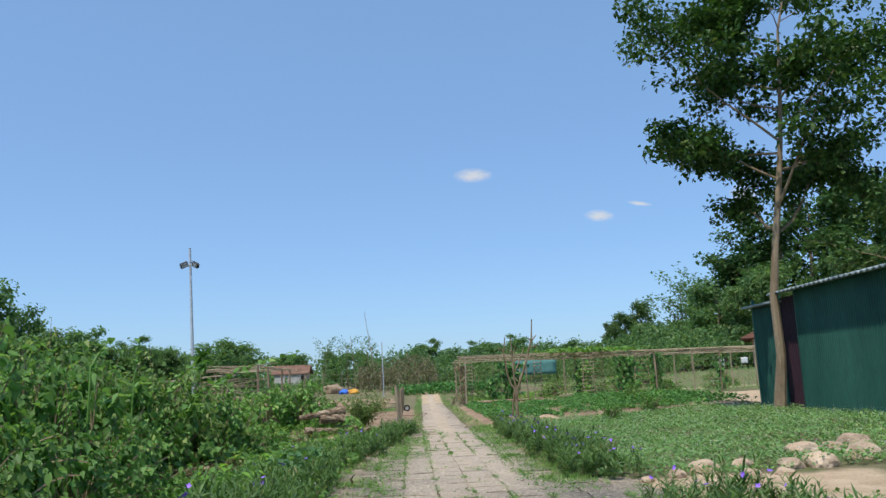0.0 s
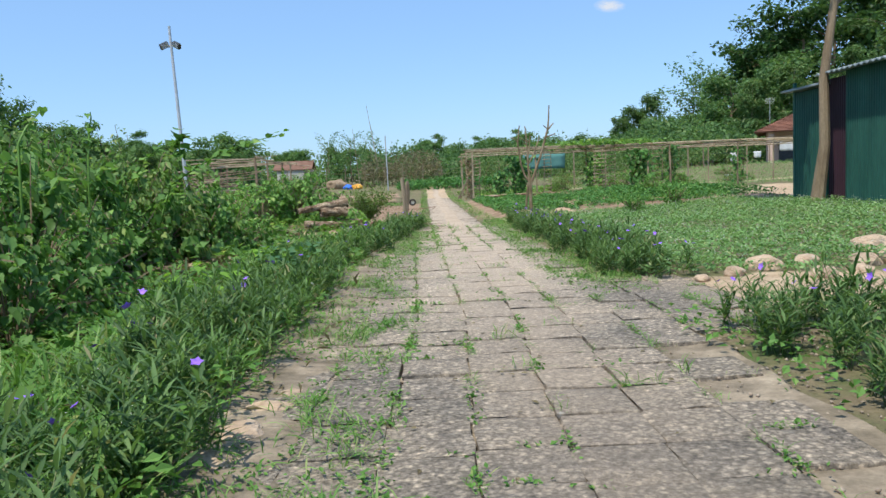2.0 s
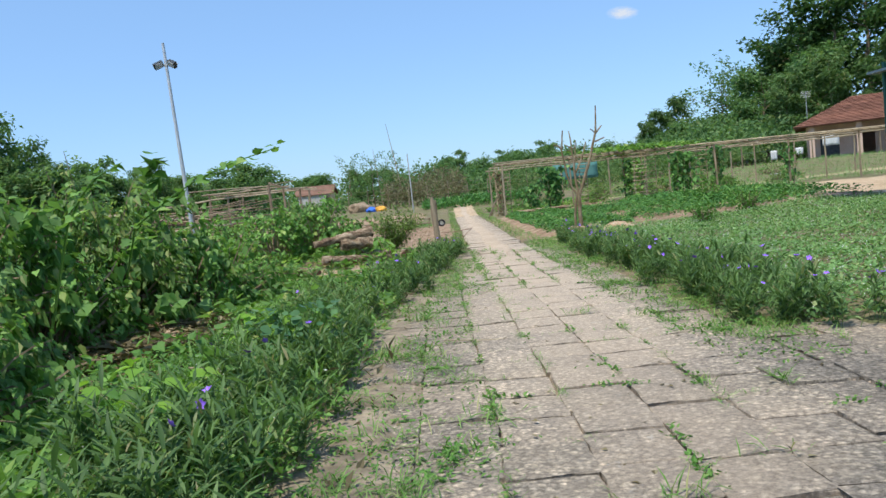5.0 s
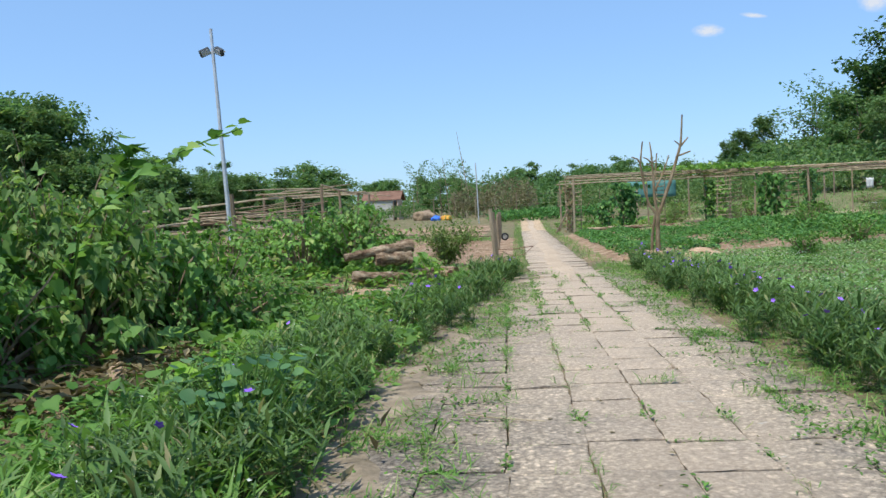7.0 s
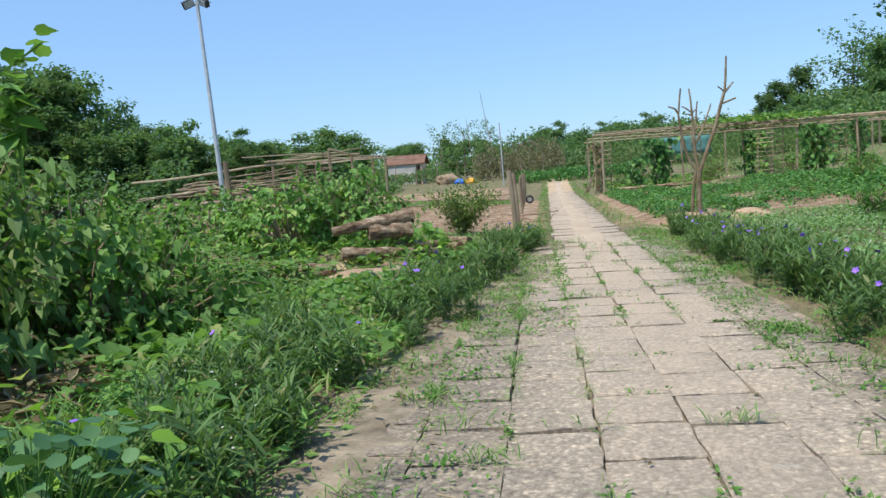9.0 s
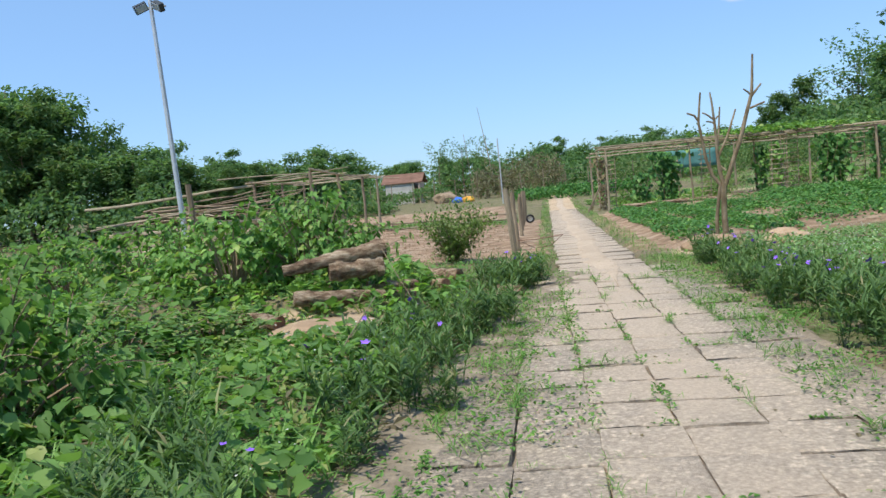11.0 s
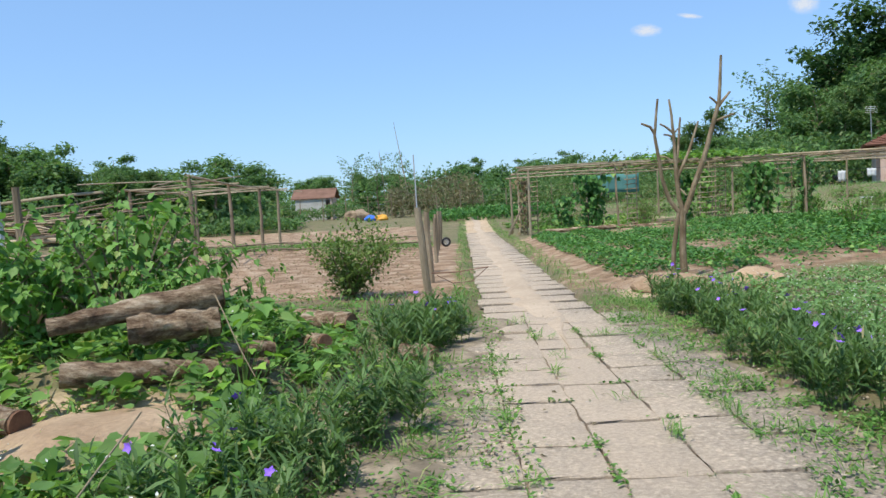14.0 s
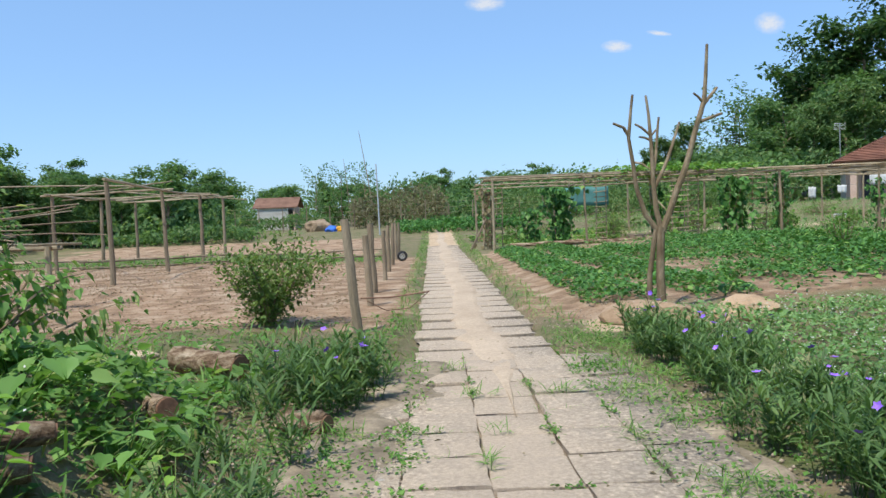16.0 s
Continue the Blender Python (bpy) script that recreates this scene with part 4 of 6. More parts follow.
for k, (x, y) in enumerate(single):
    v = PETUNIAS[k % 6]
    ob = thing("petunia_plant", "dark-leaved flowering petunia plant at the path's edge", "plant", "petunias along the path", at=(x, y, tz(x, y) - 0.01))
    s = pet_rng.uniform(0.6, 0.95) * (0.85 if x > 2 and y > 19 else 0.95 if x < 1 and y > 11 else 1.0)
    ob.scale = (s, s, s * pet_rng.uniform(0.85, 1.1))
    ob.rotation_euler[2] = pet_rng.uniform(0, 6.28)
    part("stem", v[0], None, ob)
    part("foliage", v[1], None, ob)
    if k % (2 if x > 2 else 4) == 0:
        for q in sorted(v[2], key=lambda p: -p.z)[:1 + (k % 8 == 0)]:
            fl = part("flower", flower_mesh, None, ob, "open purple blossom")
            fl.location = q + Vector((0, 0, 0.055))
            fl.rotation_euler = (pet_rng.normal(0.5, 0.4), 0, pet_rng.uniform(0, 6.28))
mass = []
for k, (x, y) in enumerate(massed):
    v, f = PETUNIAS[k % 6][3]
    a, s = pet_rng.uniform(0, 6.28), pet_rng.uniform(0.55, 0.9) * (0.85 if x > 2 and y > 19 else 0.92 if x < 1 and y > 11 else 1.0)
    r = np.array([[math.cos(a), -math.sin(a), 0], [math.sin(a), math.cos(a), 0], [0, 0, 1]]) * s
    mass.append((v @ r.T + np.array([x, y, tz(x, y) - 0.01]), f))
solo("petunia_undergrowth", merge(mass), M["petunia"], "thick growth of dark petunia leaves along the path", "plant", kind="stuff")


# ---- low growth ----
def cover(name, count, size, mat, place, label, seed, shape=OVAL, low=0.02, high=0.2, pitch=(0.1, 0.45), category="weeds"):
    """Low leaves over a stretch of ground; place gives x, y and a height factor."""
    g = np.random.default_rng(seed)
    x, y, h = place(g, count)
    z = terrain(x, y) + low + (high - low) * h * g.random(len(x)) ** 0.7
    n = len(x)
    return solo(name, strew(shape, np.stack([x, y, z], -1), g.uniform(0, 6.28, n), g.normal(*pitch, n), g.normal(0, 0.4, n), size * g.uniform(0.5, 1.35, n)), mat, label, category, kind="stuff")


def patchy(x0, x1, y0, y1, thresh=-0.2, s=1.6, p=0.0):
    def place(g, n):
        x, y = g.uniform(x0, x1, n), g.uniform(y0, y1, n)
        h = wave(x, y, s, p) + 0.5 * wave(x, y, s * 3.1, p + 1)
        keep = h > thresh + g.normal(0, 0.15, n)
        # little grows against the logs and on the trampled ground beyond them
        logs = (x > -2.3) & (x < -0.8) & (y > 18.95) & (y < 20.1)
        trampled = (x > -3.2) & (x < -0.2) & (y > 21.3) & (y < 25.5)
        mound = np.hypot((x + 1.45) / 0.5, (y - 18.5) / 0.4) < 1 + 0.3 * wave(x, y, 5.0)
        clearing = np.hypot((x + 2.75) / 0.7, (y - 13.6) / 1.0) < 1 + 0.25 * wave(x, y, 4.0)
        keep &= g.random(n) > 0.35 * logs + 0.55 * trampled + 0.93 * mound + 0.8 * clearing
        return x[keep], y[keep], np.clip(0.5 + 0.5 * h[keep], 0.15, 1) * np.where(logs[keep] | trampled[keep], 0.6, 1)
    return place


cover("weeds", 26000, 0.07, M["weed"], patchy(-6.5, -0.75, 3.5, 24.5, -0.8), "low green weeds between path and shrubs", 41, high=0.22)
cover("creeper", 2600, 0.11, M["shrub"], patchy(-5.5, -1.2, 4.0, 23.5, -0.3, 1.2, 2), "broad-leaved creeper over the ground", 42, shape=LOBED, high=0.42)
cover("creeper", 6000, 0.09, M["shrub"], patchy(-3.2, -0.55, 14.5, 22.5, -0.6, 1.7, 5), "green creeper over logs and weeds", 58, shape=LOBED, high=0.3)
cover("weeds", 9000, 0.06, M["weed"], patchy(-2.2, -0.5, 4.5, 22.5, -0.3, 2.1, 7), "bright weeds among the petunias", 59, high=0.3)
cover("creeper", 2000, 0.085, M["weed"], patchy(-2.6, -0.85, 4.5, 14.5, -0.3, 1.9, 8), "bright green creeper among the petunias", 63, shape=LOBED, high=0.34)
cover("weeds", 7000, 0.045, M["weed"], patchy(-2.7, -0.8, 4.5, 15.5, -0.5, 2.3, 3), "fine bright weeds before the shrubs", 69, shape=THIN, high=0.34)
cover("grass", 7000, 0.26, M["grass"], patchy(-1.9, -0.7, 4.2, 13.5, -0.3, 1.8, 4), "long bright grass among the petunias", 67, shape=GRASS, low=0.0, high=0.12, pitch=(0.95, 0.3), category="grass")
cover("straw", 6000, 0.06, M["dry"], patchy(-12, -0.5, 22.8, 40, -0.5, 1.5, 2), "dry straw and leaf litter over the soil", 64, shape=THIN, low=0.002, high=0.006, pitch=(0.0, 0.04), category="litter")
def in_clearing(g, n):
    r, a = np.sqrt(g.random(n)), g.uniform(0, 6.28, n)
    return -2.75 + 0.8 * r * np.cos(a), 13.6 + 1.1 * r * np.sin(a), np.ones(n)


cover("straw", 1500, 0.16, M["dry"], in_clearing, "dry stalks and leaves heaped in a clearing", 68, shape=THIN, low=0.01, high=0.16, pitch=(0.0, 0.25), category="litter")
cover("straw", 2500, 0.10, M["dry"], patchy(-3.2, -0.3, 5, 23.5, -0.1, 2.0, 3), "dry leaves and stalks among the weeds", 65, shape=THIN, low=0.02, high=0.2, pitch=(0.0, 0.5), category="litter")
cover("grass", 3500, 0.09, M["dry"], patchy(-4.0, 0.5, 22.6, 25.8, -0.4, 2.0, 6), "dry grass at the edge of the field", 66, shape=GRASS, low=0.0, high=0.03, pitch=(0.8, 0.4), category="grass")
cover("grass", 12000, 0.2, M["grass"], patchy(-3.2, -0.6, 3.5, 25.0, -0.4, 1.4, 1), "long grass at the path's edge", 43, shape=GRASS, low=0.0, high=0.05, pitch=(0.9, 0.3), category="grass")
cover("weeds", 8000, 0.026, M["weed"], patchy(-0.75, 0.3, 4, 24.5, 0.15, 3.4, 4), "small weeds over the edge of the paving", 44, high=0.07)
cover("weeds", 4500, 0.03, M["weed"], patchy(-0.35, 0.7, 15.5, 22.8, -0.1, 3.0, 2), "small weeds over the edge of the paving", 94, high=0.07)
cover("weeds", 8000, 0.028, M["weed"], patchy(1.75, 2.6, 11, 25, 0.05, 3.2, 5), "small weeds over the edge of the paving", 45, high=0.08)
cover("meadow", 66000, 0.056, M["meadow"], patchy(2.7, 10.2, 12.0, 25.0, -1.2), "pale green flowering weeds beside the path", 46, high=0.24)
cover("white_blossom", 15000, 0.017, M["white_petal"], patchy(2.7, 10.2, 12.0, 25.0, -0.5), "tiny white blossoms over the weeds", 47, low=0.12, high=0.3, pitch=(0, 0.4), category="flowers")
cover("weeds", 5000, 0.06, M["weed"], patchy(2.2, 6.5, 3.5, 9.6, -0.3), "low green weeds beside the path", 48, high=0.18)
cover("white_blossom", 500, 0.018, M["white_petal"], patchy(-1.7, -0.6, 4.6, 21, -0.2), "tiny white blossoms at the path's edge", 49, low=0.15, high=0.35, category="flowers")
cover("weeds", 7000, 0.07, M["weed"], patchy(-12, -0.4, 37.8, 42, -0.4), "strip of green weeds along the low rail", 50, high=0.2)
cover("weeds", 4500, 0.06, M["weed"], patchy(-5.5, 0.4, 22.5, 25.8, -0.1, 1.5, 3), "thin weeds at the edge of the field", 51, high=0.12)
cover("grass", 3500, 0.13, M["grass"], patchy(0.25, 0.62, 22, 60, -0.5), "grass fringe along the path", 52, shape=GRASS, low=0.0, high=0.03, pitch=(0.9, 0.35), category="grass")
cover("grass", 3500, 0.13, M["grass"], patchy(1.85, 2.3, 22, 60, -0.6), "grass fringe along the path", 53, shape=GRASS, low=0.0, high=0.03, pitch=(0.9, 0.35), category="grass")
cover("grass", 15000, 0.28, M["meadow"], patchy(9, 34, 44, 70, -1.0, 0.7), "short green grass in front of the house", 54, shape=GRASS, low=0.0, high=0.04, pitch=(0.9, 0.35), category="grass")


def crop_rows(g, n):
    x, y = g.uniform(2.65, 10.8, n), g.uniform(25.7, 40.6, n)
    h = 0.55 + 0.45 * np.cos((x - 3.1) * 2 * math.pi / 1.25) + 0.35 * wave(x, y, 1.9)
    bare = (x > 5.0) & (wave(x, y, 0.7, 2.2) > 0.1)
    keep = (h > 0.25) & ~(bare & (g.random(n) < 0.85))
    return x[keep], y[keep], np.clip(h[keep], 0.2, 1.1)


cover("sweet_potato_bed", 66000, 0.072, M["crop"], crop_rows, "raised bed of dark green sweet potato leaves", 55, shape=oval_shape(0.8), low=0.02, high=0.2, pitch=(-0.05, 0.35), category="crop")
cover("crop_bed", 6000, 0.11, M["crop"], lambda g, n: (g.uniform(7, 11.5, n), g.uniform(28.5, 36, n), np.full(n, 0.8)), "leafy green crop on a raised bed", 56, low=0.03, high=0.35, category="crop")
cover("vegetable_patch", 5000, 0.12, M["vine"], patchy(3.2, 8, 45, 54, -0.2, 0.9), "low leafy vegetables under the trellis", 57, high=0.35, category="crop")


def bush(x, y, height, width, leaves, size, mat, seed, label, name="bush", out=0.6, up=0.4):
    g = np.random.default_rng(seed)
    ob = thing(name, label, "bush", at=(x, y, tz(x, y) - 0.02))
    stems, tips = [], []
    for k in range(18):
        a = 6.28 * k / 18 * 2.6 + g.normal(0, 0.3)
        pts, rr, _ = limb((0, 0, 0.05), (math.cos(a) * out * width, math.sin(a) * out * width, 1), height * g.uniform(0.8, 1.15), 0.014, 0.004, 5, 0.12, 0.02, g)
        stems.append(tube(pts, rr, 5))
        tips += pts[1:]
    tips = np.array([tuple(q) for q in tips])
    at = tips[g.integers(0, len(tips), leaves)] + g.normal(0, 0.10 * width, (leaves, 3))
    at[:, 2] = np.maximum(at[:, 2], 0.05)
    part("stem", merge(stems), M["bark"], ob)
    part("foliage", strew(oval_shape(0.5), at, g.uniform(0, 6.28, leaves), g.normal(up, 0.5, leaves), g.normal(0, 0.5, leaves), size * g.uniform(0.6, 1.3, leaves)), mat, ob)
    return ob


bush(-1.15, 25.5, 0.90, 0.85, 3400, 0.07, M["citrus"], 61, "small upright citrus bush standing in bare soil", "citrus_bush", 0.58, 0.6)
for x, y, h, s in ((7.0, 24.3, 0.55, 1), (5.6, 23.2, 0.4, 2), (8.2, 30.5, 0.6, 3)):
    bush(x, y, h, 1.2, 500, 0.09, M["weed"], 62 + s, "tall green weed among the low growth", "weed_bush")


# ---- wooden structures ----
def rod(name, a, b, r, mat, parent, bend=0.02, sides=7, taper=0.8, label=""):
    pts = wobble([Vector(a).lerp(Vector(b), k / 5) for k in range(6)], bend)
    return part(name, tube(pts, list(np.linspace(r, r * taper, 6)), sides), mat, parent, label, True)


# pruned bare tree beside the crop bed
def bare_tree():
    ob = thing("pruned_tree", "pruned leafless tree with bare upright stumps of branches", "tree")
    bx, by = 3.35, 25.1
    g0 = tz(bx, by) - 0.05
    def br(pts, r0, r1, name="branch"):
        line = [Vector((bx + x, by + d, z if k or z > 0.1 else g0)) for k, (x, d, z) in enumerate(pts)]
        fine = []
        for k in range(len(line) - 1):
            fine += [line[k].lerp(line[k + 1], s / 3) for s in range(3)]
        fine.append(line[-1])
        return part(name, tube(wobble(fine, 0.012), list(np.linspace(r0 * 0.8, r1 * 0.78, len(fine))), 8), M["pruned_bark"], ob, smooth=True)
    br([(-0.03, 0, 0), (-0.04, 0, 0.46), (-0.02, 0, 0.98)], 0.066, 0.054, "trunk")
    br([(-0.17, 0.05, 0), (-0.15, 0.04, 0.46), (-0.07, 0.02, 0.97)], 0.042, 0.034, "trunk")
    br([(-0.06, 0.02, 0.95), (-0.18, 0.04, 1.12), (-0.26, 0.05, 1.44), (-0.30, 0.06, 1.71), (-0.34, 0.06, 1.99), (-0.31, 0.06, 2.26), (-0.28, 0.06, 2.47)], 0.038, 0.018)
    br([(-0.34, 0.06, 2.02), (-0.40, 0.04, 2.11), (-0.52, 0.02, 2.16)], 0.026, 0.017)
    br([(-0.28, 0.06, 1.72), (-0.20, 0.05, 1.70), (-0.12, 0.04, 1.64)], 0.017, 0.012)
    br([(-0.02, 0, 0.95), (-0.07, 0, 1.16), (-0.08, 0.02, 1.47), (-0.09, 0.03, 1.67), (-0.09, 0.04, 2.0), (-0.11, 0.04, 2.23), (-0.14, 0.04, 2.45)], 0.042, 0.017)
    br([(-0.10, 0.04, 2.02), (-0.20, 0.02, 2.10), (-0.28, 0.0, 2.14)], 0.020, 0.014)
    br([(-0.10, 0.04, 1.96), (-0.16, 0.05, 1.99), (-0.22, 0.06, 2.0)], 0.018, 0.013)
    br([(-0.09, 0.04, 2.0), (-0.05, 0.05, 2.04), (-0.02, 0.06, 2.07)], 0.016, 0.012)
    br([(-0.08, 0.03, 1.58), (-0.04, 0.05, 1.8), (-0.01, 0.06, 2.0), (0.01, 0.06, 2.21)], 0.024, 0.016)
    br([(-0.07, 0.02, 1.42), (0.10, 0.10, 1.74), (0.17, 0.13, 1.89), (0.23, 0.15, 2.04), (0.27, 0.16, 2.16)], 0.027, 0.015)
    br([(0.0, 0, 0.95), (0.09, -0.02, 1.19), (0.22, -0.05, 1.55), (0.31, -0.07, 1.82), (0.38, -0.08, 2.05), (0.44, -0.1, 2.25), (0.47, -0.1, 2.36)], 0.047, 0.033)
    br([(0.47, -0.1, 2.32), (0.49, -0.1, 2.61), (0.51, -0.1, 2.97)], 0.032, 0.020)
    br([(0.46, -0.1, 2.34), (0.40, -0.12, 2.40), (0.34, -0.14, 2.44)], 0.020, 0.014)
    br([(0.47, -0.1, 2.32), (0.55, -0.08, 2.41), (0.63, -0.06, 2.50)], 0.026, 0.018)
    br([(0.44, -0.1, 2.14), (0.56, -0.1, 2.18), (0.66, -0.1, 2.21)], 0.024, 0.018)
    br([(-0.05, 0.0, 1.27), (0.02, -0.04, 1.18)], 0.014, 0.011)
    return ob


bare_tree()


def pole_frame(name, label, xs, ys, height, along_x=True, cross=10, r=0.045, extra=0.5, group="", seed=1, mat="pole"):
    """Open trellis: posts, long poles on top and thinner cross poles."""
    g = np.random.default_rng(seed)
    ob = thing(name, label, "trellis", group)
    for y in ys:
        for x in xs:
            px, py = x + g.normal(0, 0.06), y + g.normal(0, 0.06)
            z = tz(px, py)
            rod("post", (px, py, z - 0.1), (px + g.normal(0, 0.03), py, height + 0.03), r * g.uniform(0.85, 1.2), M[mat], ob, 0.015)
        for k in range(len(xs) - 1):
            rod("beam", (xs[k] - extra * 0.5, y + g.normal(0, 0.03), height + g.normal(0, 0.02)), (xs[k + 1] + extra * 0.5, y + g.normal(0, 0.03), height + g.normal(0, 0.02)), r * 0.75, M[mat], ob, 0.03)
    for k in range(cross):
        x = xs[0] + (xs[-1] - xs[0]) * (k + 0.3 * g.random()) / max(cross - 1, 1)
        rod("cross_pole", (x + g.normal(0, 0.15), ys[0] - extra, height + 0.05 + g.normal(0, 0.015)), (x + g.normal(0, 0.3), ys[-1] + extra, height + 0.05 + g.normal(0, 0.02)), r * 0.45, M[mat], ob, 0.05, 5)
    return ob


trellis = pole_frame("trellis", "long weathered wooden pole trellis over vegetable beds", [2.8, 6.2, 9.6, 13.0, 16.4, 19.8, 23.2], [43.7, 47.4, 51.0], 2.38, cross=34, seed=3, r=0.048)
rod("beam", (2.6, 43.6, 2.46), (12.5, 43.62, 2.46), 0.035, M["pole"], trellis, 0.06)
rod("beam", (11.8, 43.6, 2.47), (23.6, 43.62, 2.47), 0.035, M["pole"], trellis, 0.06)
rod("beam", (2.5, 43.9, 2.5), (23.6, 43.85, 2.5), 0.03, M["pole"], trellis, 0.06)
rod("brace", (2.1, 43.6, 0.0), (2.7, 43.7, 1.1), 0.04, M["post"], trellis, 0.02)


def lattice(x, y, w, h, label="bamboo lattice ladder for climbing beans"):
    ob = thing("lattice", label, "trellis", "lattices under the trellis")
    z = tz(x, y)
    for s in (0, 1):
        rod("upright", (x + s * w, y, z - 0.05), (x + s * w + 0.05, y, z + h), 0.022, M["pole"], ob, 0.02, 5)
    for k in range(12):
        q = z + 0.15 + (h - 0.2) * k / 11
        rod("rung", (x - 0.06, y - 0.03, q), (x + w + 0.06, y - 0.03, q + 0.02), 0.018, M["pole"], ob, 0.01, 4)


for x, y, w in ((2.9, 44.6, 0.4), (9.0, 43.2, 0.55), (9.8, 44.4, 0.5), (6.6, 44.2, 0.35), (12.3, 44.5, 0.5)):
    lattice(x, y, w, 2.2)


def climber(x, y, w, h, leaves, size, seed, mat="crop", label="climbing bean plant covering a trellis post"):
    g = np.random.default_rng(seed)
    ob = thing("climbing_plant", label, "plant", "climbers on the trellis", at=(x, y, tz(x, y)))
    stems = []
    for k in range(6):
        pts, rr, _ = limb((g.normal(0, w * 0.25), g.normal(0, 0.1), 0), (g.normal(0, 0.1), 0, 1), h * 0.95, 0.012, 0.005, 6, 0.12, 0.05, g)
        stems.append(tube(pts, rr, 4))
    part("stem", merge(stems), M["bark"], ob)
    z = g.random(leaves) ** 0.8 * h
    wd = w * (0.55 + 0.45 * np.sin(z * 4 + seed) ** 2)
    at = np.stack([g.normal(0, 0.5, leaves) * wd, g.normal(0, 0.18, leaves), z], -1)
    part("foliage", strew(LOBED, at, g.normal(3.14, 0.8, leaves), g.normal(-0.7, 0.4, leaves), g.normal(0, 0.4, leaves), size * g.uniform(0.6, 1.3, leaves)), M[mat], ob)


climber(5.3, 43.9, 0.75, 2.1, 420, 0.2, 81)
climber(4.6, 46.8, 0.6, 1.4, 160, 0.2, 82)
climber(11.4, 43.8, 0.8, 2.1, 420, 0.2, 83)
climber(9.2, 43.5, 0.5, 1.9, 200, 0.16, 84, "vine")
climber(2.75, 44.2, 0.4, 2.2, 160, 0.14, 85, "dry", "dry brown climber on a trellis post")
climber(13.1, 44.0, 0.5, 2.2, 240, 0.18, 88)
climber(16.5, 43.9, 0.4, 1.8, 160, 0.16, 90)
climber(9.7, 47.2, 0.5, 2.0, 200, 0.18, 91)
# vines over the top of the trellis
vg = np.random.default_rng(86)
vn = 1500
vine_at = np.stack([vg.normal(9.6, 1.5, vn), vg.uniform(43.5, 47.8, vn), 2.5 + 0.28 * vg.random(vn) ** 2], -1)
solo("gourd_vine", strew(LOBED, vine_at, vg.uniform(0, 6.28, vn), vg.normal(-0.1, 0.4, vn), vg.normal(0, 0.3, vn), 0.2 * vg.uniform(0.6, 1.2, vn)), M["vine"], "gourd vine spread over the trellis top", "vine", kind="stuff")

# pergolas of the field
pergola = thing("pergola", "rough pergola of thin wooden poles over the field", "pergola")
pg = np.random.default_rng(5)
PERGOLA_POSTS = ((-5.4, 31.6), (-5.85, 36.1), (-5.8, 39.0), (-5.95, 42.0), (-9.2, 40.3), (-9.4, 43.7), (-8.8, 36.5))
for x, y in PERGOLA_POSTS:
    rod("post", (x, y, tz(x, y) - 0.1), (x + pg.normal(0, 0.04), y, 2.12), 0.055, M["post"], pergola, 0.025)
for xa, ya, xb, yb in ((-5.3, 31.2, -5.9, 36.5), (-5.85, 35.8, -5.8, 39.4), (-5.8, 38.6, -6.0, 42.6), (-8.8, 36.1, -9.2, 40.7), (-9.2, 40.0, -9.4, 44.2), (-9.1, 36.5, -5.6, 36.1), (-9.6, 40.3, -5.5, 39.0), (-9.8, 43.7, -5.6, 42.0)):
    rod("beam", (xa, ya, 2.14), (xb, yb, 2.14), 0.03, M["pole"], pergola, 0.05)
for k in range(7):
    y = 31.8 + 1.7 * k + pg.normal(0, 0.3)
    rod("cross_pole", (-8.4 + pg.normal(0, 0.6), y + pg.normal(1.5, 1.8), 2.18 + pg.normal(0, 0.1)), (-5.0 + pg.normal(0, 0.5), y, 2.24 + pg.normal(0, 0.14)), 0.018, M["pole"], pergola, 0.08, 5)
rack = pole_frame("pole_rack", "rough rack of posts carrying a stack of dry branches", [-7.9, -6.3, -5.0], [26.6, 28.2], 0.98, cross=3, seed=6, r=0.06)
rod("post", (-6.3, 26.5, tz(-6.3, 26.5) - 0.1), (-6.35, 26.5, 1.85), 0.07, M["post"], rack, 0.02)
rod("beam", (-8.6, 26.6, 1.52), (-5.1, 26.7, 1.72), 0.03, M["pole"], rack, 0.04)
rg = np.random.default_rng(15)
for k in range(20):
    a = (-8.0 + rg.normal(0, 0.4), 26.6 + 1.5 * rg.random(), 1.13 + 0.03 * (k % 9) + rg.normal(0, 0.02))
    b = (-5.1 + rg.normal(0, 0.4), a[1] + rg.normal(0, 0.7), a[2] + rg.normal(0.10, 0.16))
    ob = solo("dry_branch", tube(wobble([Vector(a).lerp(Vector(b), s / 6) for s in range(7)], 0.06), list(np.linspace(0.022, 0.01, 7)), 5), M["bark" if k % 3 else "pole"], "long dry brown branch lying on a rack", "branch", "branches on the rack", smooth=True)


def low_rail(y, x0, x1):
    ob = thing("low_rail", "low bamboo rail on short stakes across the field", "rail")
    n = int((x1 - x0) / 1.3)
    for k in range(n + 1):
        x = x0 + (x1 - x0) * k / n
        rod("stake", (x, y, tz(x, y) - 0.05), (x + 0.02, y, 0.42), 0.02, M["post"], ob, 0.01, 5)
    for k in range(0, n, 3):
        xa, xb = x0 + (x1 - x0) * k / n, x0 + (x1 - x0) * min(k + 3, n) / n
        for z in (0.36, 0.18):
            rod("rail", (xa - 0.1, y - 0.03, z), (xb + 0.1, y - 0.03, z + 0.02), 0.03, M["post"], ob, 0.03, 5)


low_rail(38.2, -13, -0.6)


